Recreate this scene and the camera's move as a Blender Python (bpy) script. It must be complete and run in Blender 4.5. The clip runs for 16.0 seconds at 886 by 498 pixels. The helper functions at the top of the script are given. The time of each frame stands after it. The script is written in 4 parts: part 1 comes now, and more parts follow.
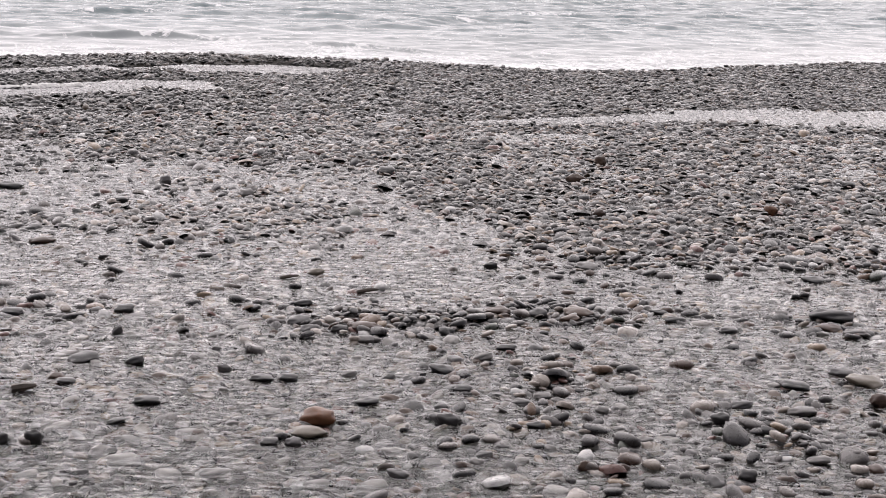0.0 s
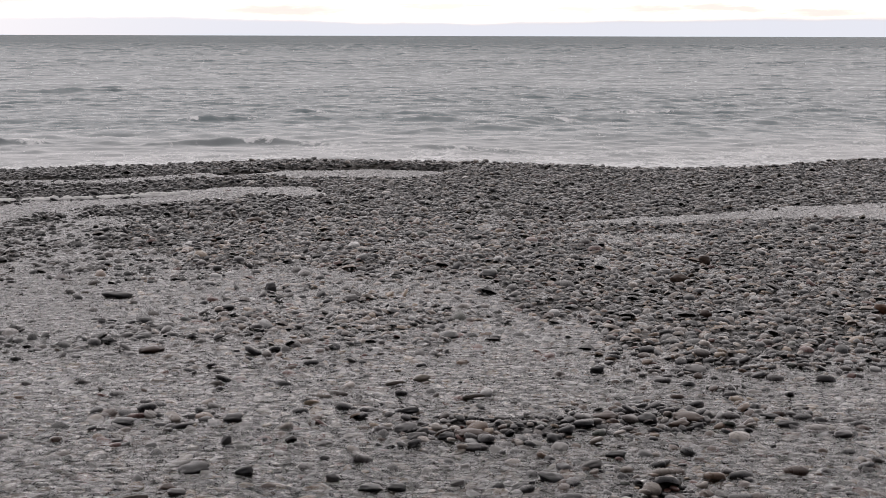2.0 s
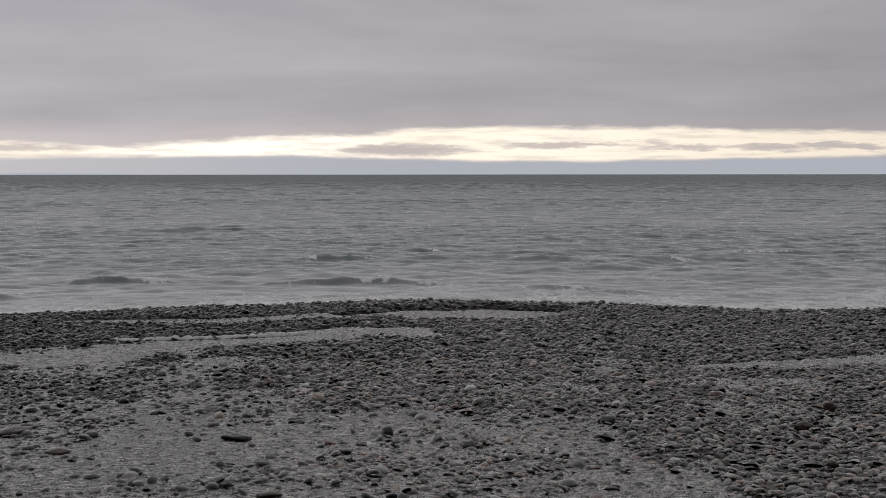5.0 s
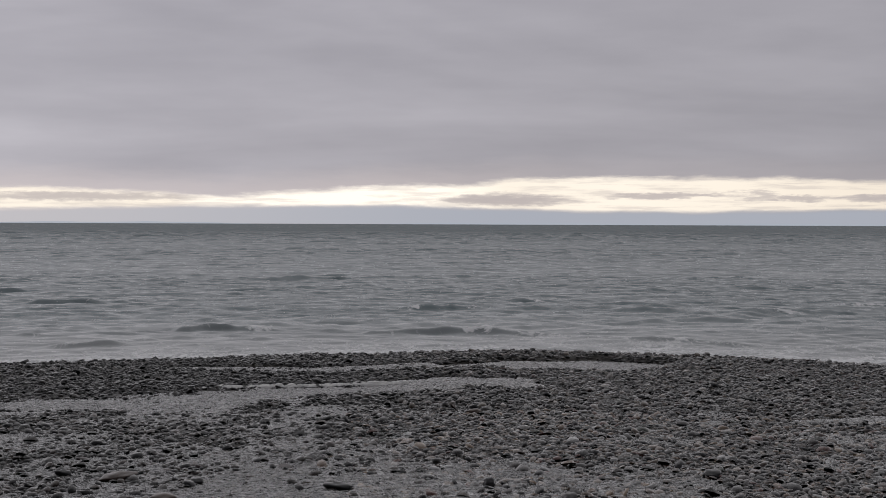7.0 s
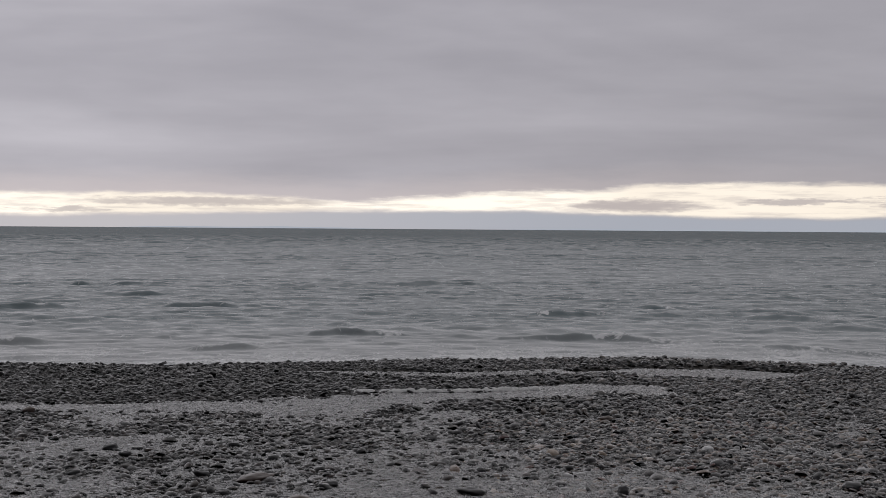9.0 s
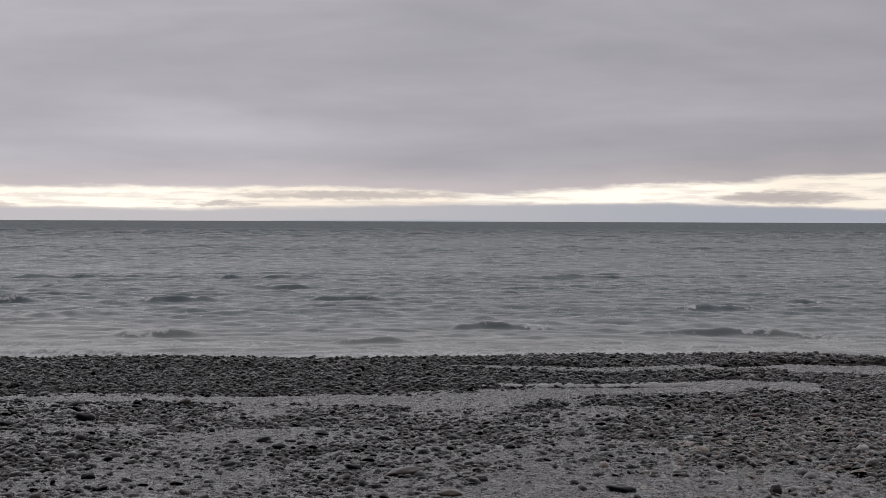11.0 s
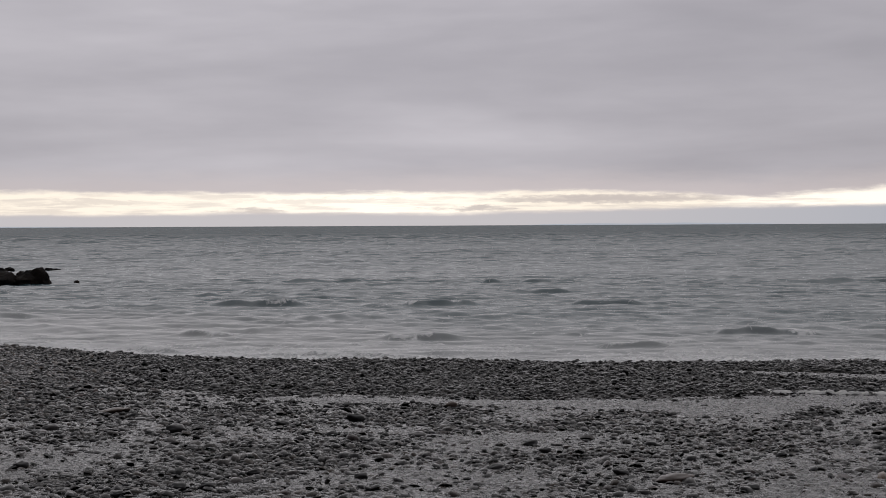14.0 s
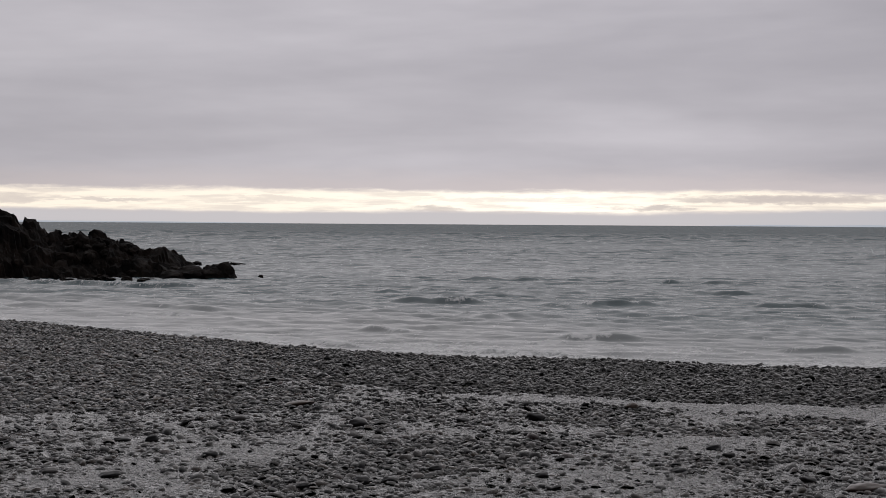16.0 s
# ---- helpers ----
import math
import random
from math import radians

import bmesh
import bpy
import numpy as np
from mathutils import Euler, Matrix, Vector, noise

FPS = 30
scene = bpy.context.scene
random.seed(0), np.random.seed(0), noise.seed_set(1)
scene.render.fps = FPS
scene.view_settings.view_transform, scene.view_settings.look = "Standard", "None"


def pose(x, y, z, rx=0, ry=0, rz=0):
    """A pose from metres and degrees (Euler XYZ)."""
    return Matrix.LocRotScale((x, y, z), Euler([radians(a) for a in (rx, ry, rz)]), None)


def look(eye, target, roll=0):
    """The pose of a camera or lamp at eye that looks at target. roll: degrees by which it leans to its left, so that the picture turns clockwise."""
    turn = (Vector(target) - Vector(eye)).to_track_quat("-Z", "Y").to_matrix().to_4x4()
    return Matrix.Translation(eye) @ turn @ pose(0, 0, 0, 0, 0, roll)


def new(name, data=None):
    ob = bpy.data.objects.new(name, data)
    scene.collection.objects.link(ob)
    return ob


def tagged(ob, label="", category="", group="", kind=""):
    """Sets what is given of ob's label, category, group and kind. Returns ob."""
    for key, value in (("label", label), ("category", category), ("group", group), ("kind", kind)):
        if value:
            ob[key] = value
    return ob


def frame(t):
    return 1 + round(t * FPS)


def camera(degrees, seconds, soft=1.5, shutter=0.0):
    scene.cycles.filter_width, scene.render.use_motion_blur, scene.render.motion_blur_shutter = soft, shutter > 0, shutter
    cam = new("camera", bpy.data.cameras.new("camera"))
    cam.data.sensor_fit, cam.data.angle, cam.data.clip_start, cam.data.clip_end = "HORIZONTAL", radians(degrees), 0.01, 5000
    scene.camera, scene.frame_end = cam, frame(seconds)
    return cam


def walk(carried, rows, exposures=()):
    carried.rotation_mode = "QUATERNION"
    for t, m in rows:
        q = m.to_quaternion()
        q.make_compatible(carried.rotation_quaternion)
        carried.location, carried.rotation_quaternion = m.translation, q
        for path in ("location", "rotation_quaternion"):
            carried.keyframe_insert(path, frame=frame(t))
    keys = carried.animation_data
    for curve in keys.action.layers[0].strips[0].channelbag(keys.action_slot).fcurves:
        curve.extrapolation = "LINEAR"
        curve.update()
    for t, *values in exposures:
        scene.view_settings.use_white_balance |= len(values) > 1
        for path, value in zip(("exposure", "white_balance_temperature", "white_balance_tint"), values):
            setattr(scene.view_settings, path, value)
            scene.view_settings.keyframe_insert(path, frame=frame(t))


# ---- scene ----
# The camera stands on the beach and turns: seconds, eye x y z, yaw (to the left), pitch (up), lean
cam = camera(33.57, 16.0, soft=0.8)
ROWS = [
    (0.0, 0.000, 0.000, 1.600, -0.00, -12.06, 1.74),
    (0.5, -0.013, -0.000, 1.608, 1.06, -11.19, 1.35),
    (1.0, -0.015, 0.001, 1.615, 2.23, -10.20, 0.84),
    (1.5, -0.018, 0.006, 1.625, 3.11, -9.34, 0.42),
    (2.0, -0.023, 0.008, 1.632, 4.03, -8.28, 0.15),
    (2.5, -0.033, 0.009, 1.642, 4.76, -7.37, -0.02),
    (3.0, -0.037, 0.013, 1.648, 5.61, -6.33, -0.14),
    (3.5, -0.043, 0.012, 1.655, 6.29, -5.47, -0.14),
    (4.0, -0.048, 0.018, 1.658, 7.04, -4.51, -0.16),
    (4.2, -0.054, 0.023, 1.663, 7.30, -4.17, -0.17),
    (6.3, -0.034, 0.037, 1.685, 10.95, -1.46, 0.15),
    (6.5, -0.036, 0.026, 1.685, 11.35, -1.31, 0.12),
    (7.0, -0.052, 0.032, 1.680, 12.52, -0.99, 0.22),
    (7.5, -0.065, 0.031, 1.684, 13.60, -0.88, 0.18),
    (8.0, -0.078, 0.027, 1.684, 14.91, -0.84, 0.21),
    (8.2, -0.081, 0.030, 1.681, 15.44, -0.82, 0.25),
    (10.3, -0.112, -0.017, 1.701, 21.00, -0.99, 0.41),
    (10.5, -0.110, -0.019, 1.705, 21.59, -1.04, 0.36),
    (11.0, -0.122, -0.028, 1.705, 23.09, -1.10, 0.20),
    (11.5, -0.137, -0.020, 1.704, 24.51, -1.12, 0.11),
    (12.0, -0.156, -0.024, 1.702, 26.16, -1.12, -0.06),
    (12.5, -0.152, -0.032, 1.707, 27.76, -1.13, -0.17),
    (13.0, -0.173, -0.035, 1.706, 29.53, -1.08, -0.31),
    (13.5, -0.172, -0.019, 1.701, 31.26, -1.01, -0.33),
    (14.0, -0.187, -0.033, 1.705, 33.14, -0.94, -0.28),
    (14.5, -0.195, -0.030, 1.703, 34.84, -0.90, -0.18),
    (15.0, -0.211, -0.030, 1.704, 36.72, -0.91, -0.03),
    (15.5, -0.224, -0.033, 1.705, 38.34, -0.95, 0.13),
    (16.0, -0.237, -0.051, 1.704, 40.04, -0.99, 0.37),
]


def aim(x, y, z, yaw, pitch, lean):
    a, e = radians(yaw), radians(pitch)
    return look((x, y, z), (x - math.sin(a) * math.cos(e), y + math.cos(a) * math.cos(e), z + math.sin(e)), lean)


EXPOSURES = [(0.0, 1.85, 6700, 14), (1.0, 1.45, 6700, 14), (1.5, 1.2, 6650, 13), (2.5, 0.82, 6750, 11), (3.5, 0.5, 6720, 10), (4.2, 0.25, 6640, 9), (6.3, 0.05, 6400, 10), (8.2, 0.0, 6400, 10), (12.0, 0.0, 6450, 10), (16.0, 0.1, 6500, 10)]
walk(cam, [(t, aim(*r)) for t, *r in ROWS], EXPOSURES)

SEA = -0.5  # sea level


# ---------------------------------------------------------------- node helpers
class Nodes:
    """A small builder for node trees."""

    def __init__(self, tree):
        self.tree = tree
        tree.nodes.clear()

    def add(self, kind, ins=None, **props):
        n = self.tree.nodes.new(kind)
        for k, v in props.items():
            if k == "blend":
                n.blend_type = v
            elif k == "op":
                n.operation = v
            elif k == "data":
                n.data_type = v
            elif k == "clamp":
                n.use_clamp = v
            elif k == "attr":
                n.attribute_name = v
            elif k == "dims":
                n.noise_dimensions = v
            elif k == "smooth":
                n.interpolation_type = v
        for k, v in (ins or {}).items():
            if isinstance(v, bpy.types.NodeSocket):
                self.tree.links.new(v, n.inputs[k])
            else:
                n.inputs[k].default_value = v
        return n

    def math(self, op, a, b=0.0, c=0.0, clamp=False):
        return self.add("ShaderNodeMath", {0: a, 1: b, 2: c}, op=op, clamp=clamp).outputs[0]

    def band(self, v, a, b, smooth="SMOOTHSTEP"):
        """0 at a and 1 at b, smoothly."""
        if b >= a:
            return self.add("ShaderNodeMapRange", {0: v, 1: a, 2: b, 3: 0.0, 4: 1.0}, smooth=smooth).outputs[0]
        return self.add("ShaderNodeMapRange", {0: v, 1: b, 2: a, 3: 1.0, 4: 0.0}, smooth=smooth).outputs[0]

    def mix(self, f, a, b, blend="MIX"):
        n = self.add("ShaderNodeMix", data="RGBA", blend=blend)
        for i, v in ((0, f), (6, a), (7, b)):
            if isinstance(v, bpy.types.NodeSocket):
                self.tree.links.new(v, n.inputs[i])
            else:
                n.inputs[i].default_value = v if i == 0 else (*v, 1.0)
        return n.outputs[2]

    def noise(self, vec, scale, detail=3.0, rough=0.55, dist=0.0):
        return self.add("ShaderNodeTexNoise", {"Vector": vec, "Scale": scale, "Detail": detail, "Roughness": rough, "Distortion": dist}).outputs[0]

    def xyz(self, x, y, z):
        return self.add("ShaderNodeCombineXYZ", {0: x, 1: y, 2: z}).outputs[0]

    def stretch(self, vec, x, y, z):
        return self.add("ShaderNodeVectorMath", {0: vec, 1: (x, y, z)}, op="MULTIPLY").outputs[0]

    def link(self, a, b):
        self.tree.links.new(a, b)


def material(name):
    m = bpy.data.materials.new(name)
    m.use_nodes = True
    return m, Nodes(m.node_tree)


def ruffled(n, p, waves, lean=(0.0, 0.0, 0.0), stir=1.0):
    """The normal of wind-ruffled water. waves: rows of bumps a metre along x and y, and steepness. lean: which way its faces turn on the whole. stir: how rough it is."""
    face = n.add("ShaderNodeVectorMath", {0: n.add("ShaderNodeNewGeometry").outputs["Normal"], 1: lean}, op="ADD").outputs[0]
    for x, y, k in waves:
        c = n.add("ShaderNodeTexNoise", {"Vector": n.stretch(p, x, y, x), "Scale": 1.0, "Detail": 3.0, "Roughness": 0.6, "Distortion": 0.4}).outputs["Color"]
        c = n.add("ShaderNodeVectorMath", {0: c, 1: (0.5, 0.5, 0.5)}, op="SUBTRACT").outputs[0]
        face = n.add("ShaderNodeVectorMath", {0: face, 1: n.add("ShaderNodeVectorMath", {0: n.stretch(c, k, k, 0.0), "Scale": stir}, op="SCALE").outputs[0]}, op="ADD").outputs[0]
    return n.add("ShaderNodeVectorMath", {0: face}, op="NORMALIZE").outputs[0]


def finish(n, shader):
    out = n.add("ShaderNodeOutputMaterial")
    n.link(shader, out.inputs[0])


# ---------------------------------------------------------------- sky and sun
world = bpy.data.worlds.new("sky")
scene.world = world
world.use_nodes = True
w = Nodes(world.node_tree)
SUN_AZ, SUN_EL = 14.0, 44.0
way = w.add("ShaderNodeTexCoord").outputs["Generated"]
sep = w.add("ShaderNodeSeparateXYZ", {0: way})
az = w.math("MULTIPLY", w.math("ARCTAN2", w.math("MULTIPLY", sep.outputs[0], -1.0), sep.outputs[1]), 57.2958)
el = w.math("MULTIPLY", w.math("ARCSINE", sep.outputs[2]), 57.2958)
# overcast: broad soft layers of stratus, drawn out sideways
lay = w.noise(w.xyz(w.math("MULTIPLY", az, 0.035), w.math("MULTIPLY", el, 0.22), 0.0), 1.0, 4.0, 0.5, 0.6)
puff = w.noise(w.xyz(w.math("MULTIPLY", az, 0.12), w.math("MULTIPLY", el, 0.55), 3.0), 1.0, 4.0, 0.55)
shade = w.math("ADD", w.math("MULTIPLY", lay, 0.55), w.math("MULTIPLY", puff, 0.22))
cloud = w.mix(w.band(shade, 0.22, 0.56), (0.318, 0.304, 0.334), (0.470, 0.449, 0.483))
cloud = w.mix(w.math("MULTIPLY", w.band(az, 18.0, 50.0), 0.55), cloud, w.mix(1.0, cloud, (1.42, 1.42, 1.40), "MULTIPLY"))
cloud = w.mix(w.band(el, 9.0, 50.0), cloud, (0.43, 0.425, 0.455))
# the gap of light between the cloud deck and the bank on the horizon
def profile(points, top):
    """A value by bearing: rows of bearing and value."""
    ramp = w.add("ShaderNodeValToRGB", {0: w.band(az, -25.0, 65.0, "LINEAR")})
    e = ramp.color_ramp.elements
    for i, (at, h) in enumerate(points):
        item = e[0] if i == 0 else e[len(e) - 1] if i == len(points) - 1 else e.new((at + 25) / 90)
        item.color = (h / top, h / top, h / top, 1)
    return w.math("MULTIPLY", ramp.outputs[0], top)


ragged = w.noise(w.xyz(w.math("MULTIPLY", az, 0.55), w.math("MULTIPLY", el, 3.2), 7.0), 1.0, 6.0, 0.62)
frayed = w.noise(w.xyz(w.math("MULTIPLY", az, 0.5), w.math("MULTIPLY", el, 4.0), 2.0), 1.0, 5.0, 0.62)
el2 = w.math("ADD", el, w.math("MULTIPLY", w.math("SUBTRACT", ragged, 0.5), 0.5))
az2 = w.math("ADD", az, w.math("MULTIPLY", w.math("SUBTRACT", frayed, 0.5), 6.0))
over = w.math("SUBTRACT", el2, profile(((-25, 1.4), (-11, 1.45), (-5, 1.6), (0, 1.74), (5, 1.78), (9.4, 1.72), (11.5, 1.46), (14, 1.45), (18, 1.2), (21, 1.02), (24, 1.15), (28, 1.3), (40, 1.22), (48, 1.28), (65, 1.22)), 2.0))
under = w.math("SUBTRACT", w.math("ADD", el, w.math("MULTIPLY", w.math("SUBTRACT", ragged, 0.5), 0.22)), profile(((-25, 0.66), (-8, 0.66), (-3, 0.56), (2, 0.5), (6, 0.48), (9, 0.55), (12, 0.62), (14.5, 0.72), (22, 0.64), (26, 0.58), (30, 0.5), (33, 0.4), (40, 0.5), (46, 0.42), (65, 0.55)), 1.0))
power = profile(((-25, 0.80), (-6, 0.86), (1, 0.93), (6, 0.96), (10, 0.94), (15, 1.14), (21, 1.1), (23, 0.94), (30, 0.95), (35, 1.1), (39, 1.03), (46, 0.96), (65, 0.9)), 1.25)
rose = w.band(over, 1.2, 0.0)
cloud = w.mix(w.math("MULTIPLY", rose, w.math("ADD", 0.3, w.math("MULTIPLY", w.band(az, 4.0, 16.0), 0.4))), cloud, (0.57, 0.505, 0.50))
cloud = w.mix(1.0, cloud, profile(((-25, 0.84), (-5, 0.86), (5, 0.93), (15, 1.03), (25, 1.11), (34, 1.11), (45, 1.01), (57, 0.93), (65, 0.9)), 1.25), "MULTIPLY")
strip = w.math("MULTIPLY", w.band(over, 0.16, -0.12), w.band(under, -0.12, 0.10))
el4 = w.math("ADD", el2, w.math("MULTIPLY", w.math("SUBTRACT", w.noise(w.xyz(w.math("MULTIPLY", az, 1.6), w.math("MULTIPLY", el, 7.0), 4.0), 1.0, 4.0, 0.6), 0.5), 0.3))
# torn cloud in the gap: bearing, height, half width, half height, cover
torn = 0.0
for a0, e0, wide, high, k in ((10.2, 0.93, 2.4, 0.21, 0.95), (4.1, 1.1, 2.0, 0.11, 0.85), (0.6, 1.13, 0.7, 0.17, 0.7), (-1.2, 1.02, 1.3, 0.1, 0.8), (-4.0, 1.0, 1.6, 0.13, 0.9), (-6.8, 1.05, 1.5, 0.11, 0.9), (-10.0, 0.88, 1.8, 0.13, 0.9),
                              (26.6, 0.98, 4.2, 0.15, 0.8), (32.2, 0.64, 1.3, 0.11, 0.75), (40.4, 0.55, 1.3, 0.12, 0.7), (37.5, 0.95, 3.4, 0.07, 0.35), (56.4, 0.88, 1.5, 0.17, 0.6), (53.2, 0.84, 1.3, 0.07, 0.6), (46.5, 0.9, 3.0, 0.09, 0.4)):
    dx, dy = w.math("DIVIDE", w.math("SUBTRACT", az2, a0), wide), w.math("DIVIDE", w.math("SUBTRACT", el4, e0), high)
    torn = w.math("MAXIMUM", torn, w.math("MULTIPLY", w.band(w.math("ADD", w.math("MULTIPLY", dx, dx), w.math("MULTIPLY", dy, dy)), 2.3, 0.0), k))
wisps = w.math("MULTIPLY", w.band(w.noise(w.xyz(w.math("MULTIPLY", az, 0.34), w.math("MULTIPLY", el, 5.0), 1.7), 1.0, 5.0, 0.62), 0.47, 0.66), 0.4)
glow = w.mix(w.band(power, 0.8, 1.1), (0.88, 0.77, 0.64), (1.18, 1.08, 0.94))
glow = w.mix(w.math("MAXIMUM", torn, wisps), glow, (0.49, 0.435, 0.425))
cloud = w.mix(w.math("MULTIPLY", strip, w.band(power, 0.0, 0.9, "LINEAR")), cloud, glow)
bank = w.mix(w.band(az, 34.0, 8.0), (0.55, 0.525, 0.54), (0.395, 0.415, 0.47))
cloud = w.mix(w.band(under, 0.10, -0.16), cloud, bank)
# sun behind the cloud ahead; unseen sky behind is dimmed to deepen the backlight
ahead = w.add("ShaderNodeVectorMath", {0: way, 1: (-0.26, 0.97, 0.0)}, op="DOT_PRODUCT").outputs["Value"]
cloud = w.mix(w.band(ahead, -0.7, 0.35), w.mix(1.0, cloud, (0.34, 0.34, 0.35), "MULTIPLY"), cloud)
sky = w.add("ShaderNodeTexSky")
sky.sky_type, sky.sun_disc = "NISHITA", False
sky.sun_elevation, sky.sun_rotation = radians(SUN_EL), radians(-SUN_AZ)
clear = w.add("ShaderNodeBackground", {0: sky.outputs[0], 1: 0.05})
deck = w.add("ShaderNodeBackground", {0: cloud, 1: 1.0})
both = w.add("ShaderNodeMixShader", {0: 0.97, 1: clear.outputs[0], 2: deck.outputs[0]})
w.link(both.outputs[0], w.add("ShaderNodeOutputWorld").inputs[0])

sun = new("sun", bpy.data.lights.new("sun", "SUN"))
sun.data.energy, sun.data.angle, sun.data.color = 0.62, radians(110), (1.0, 0.96, 0.92)
sa, se = radians(SUN_AZ), radians(SUN_EL)
sun.matrix_world = look((-math.sin(sa) * math.cos(se) * 50, math.cos(sa) * math.cos(se) * 50, math.sin(se) * 50), (0, 0, 0))


# ---------------------------------------------------------------- materials
def stone_material(name, stops, island=True, rough=0.26, gloss=0.16):
    """Wet sea-worn stone. Its shade goes by piece; speckle and veins on each."""
    m, n = material(name)
    pos = n.add("ShaderNodeNewGeometry")
    pick = pos.outputs["Random Per Island"] if island else n.add("ShaderNodeObjectInfo").outputs["Random"]
    ramp = n.add("ShaderNodeValToRGB", {0: pick})
    ramp.color_ramp.interpolation = "CONSTANT"
    e = ramp.color_ramp.elements
    while len(e) < len(stops):
        e.new(0.5)
    for item, (at, c) in zip(e, stops):
        item.position, item.color = at, (*c, 1.0)
    p = pos.outputs["Position"]
    fine = n.noise(p, 260.0, 3.0, 0.7)
    blot = n.noise(p, 38.0, 3.0, 0.6)
    k = n.math("ADD", n.math("MULTIPLY", fine, 0.55), n.math("MULTIPLY", blot, 0.75))
    k = n.band(k, 0.3, 1.0, "LINEAR")
    col = n.mix(1.0, ramp.outputs[0], n.mix(k, (0.62, 0.62, 0.62), (1.45, 1.42, 1.38)), "MULTIPLY")
    bump = n.add("ShaderNodeBump", {"Strength": 0.3, "Distance": 0.0015, "Height": n.math("ADD", fine, n.math("MULTIPLY", blot, 2.0))})
    b = n.add("ShaderNodeBsdfPrincipled", {"Base Color": col, "Roughness": n.math("ADD", rough - 0.06, n.math("MULTIPLY", blot, 0.16)), "Specular IOR Level": gloss, "Normal": bump.outputs[0]})
    finish(n, b.outputs[0])
    return m


GREYS = ((0.0, (0.009, 0.009, 0.010)), (0.16, (0.015, 0.014, 0.015)), (0.32, (0.026, 0.024, 0.024)), (0.46, (0.043, 0.040, 0.038)), (0.58, (0.070, 0.064, 0.057)), (0.66, (0.10, 0.089, 0.074)),
         (0.73, (0.145, 0.138, 0.122)), (0.78, (0.050, 0.033, 0.024)), (0.84, (0.088, 0.062, 0.042)), (0.89, (0.115, 0.090, 0.060)), (0.925, (0.075, 0.038, 0.031)), (0.955, (0.25, 0.24, 0.215)), (0.985, (0.032, 0.040, 0.030)))
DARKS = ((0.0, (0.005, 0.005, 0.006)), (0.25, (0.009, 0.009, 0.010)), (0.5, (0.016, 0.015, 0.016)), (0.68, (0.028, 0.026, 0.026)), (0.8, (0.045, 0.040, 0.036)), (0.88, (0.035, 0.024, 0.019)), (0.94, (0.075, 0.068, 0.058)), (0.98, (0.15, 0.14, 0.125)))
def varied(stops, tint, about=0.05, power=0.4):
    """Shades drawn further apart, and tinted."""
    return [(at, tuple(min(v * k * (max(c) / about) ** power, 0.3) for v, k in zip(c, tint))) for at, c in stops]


M_PEBBLE = stone_material("pebble", varied(GREYS, (1.15, 1.05, 1.05)), gloss=0.75)
M_STREAM = stone_material("stream_pebble", varied(GREYS, (1.0, 0.95, 0.98)), gloss=0.5)
# the beach greys again, darkened to put backlit shade into the colour
M_SHORE_SHADED = stone_material("shore_pebble_shaded", varied(GREYS, (0.24, 0.225, 0.24)), gloss=0.5)
# same greys on the bar, base lowered for its shaded near faces
M_BAR_SHADED = stone_material("bar_pebble_shaded", varied(GREYS, (0.44, 0.41, 0.42)), gloss=0.6)
# darker stones of the bank, cut to a third for backlit shade
M_BANK_SHADED = stone_material("bank_pebble_shaded", varied(DARKS, (0.30, 0.285, 0.295)), gloss=0.32)
M_STONE = {"grey": stone_material("grey_stone", ((0.0, (0.06, 0.058, 0.06)), (0.5, (0.085, 0.081, 0.08))), False, 0.30, 0.42),
           "dark": stone_material("dark_stone", ((0.0, (0.011, 0.011, 0.012)), (0.5, (0.019, 0.018, 0.019))), False, 0.30, 0.42),
           "pale": stone_material("pale_stone", ((0.0, (0.115, 0.112, 0.11)), (0.5, (0.15, 0.146, 0.14))), False, 0.30, 0.42),
           "brown": stone_material("brown_stone", ((0.0, (0.048, 0.029, 0.022)), (0.5, (0.066, 0.044, 0.033))), False, 0.30, 0.42),
           "orange": stone_material("orange_stone", ((0.0, (0.105, 0.045, 0.021)), (0.5, (0.10, 0.046, 0.024))), False, 0.30, 0.42),
           "ochre": stone_material("ochre_stone", ((0.0, (0.10, 0.085, 0.066)), (0.5, (0.12, 0.105, 0.085))), False, 0.30, 0.42)}

# wet grit between the pebbles
M_GRIT, n = material("wet_grit")
p = n.add("ShaderNodeNewGeometry").outputs["Position"]
g1, g2 = n.noise(p, 55.0, 4.0, 0.7), n.noise(p, 1.3, 3.0)
grit = n.mix(n.band(g1, 0.3, 0.7), (0.008, 0.008, 0.008), (0.05, 0.046, 0.042))
grit = n.mix(n.band(g2, 0.35, 0.65), grit, n.mix(1.0, grit, (1.3, 1.2, 1.05), "MULTIPLY"))
bump = n.add("ShaderNodeBump", {"Strength": 0.9, "Distance": 0.02, "Height": g1})
finish(n, n.add("ShaderNodeBsdfPrincipled", {"Base Color": grit, "Roughness": 0.5, "Specular IOR Level": 0.3, "Normal": bump.outputs[0]}).outputs[0])

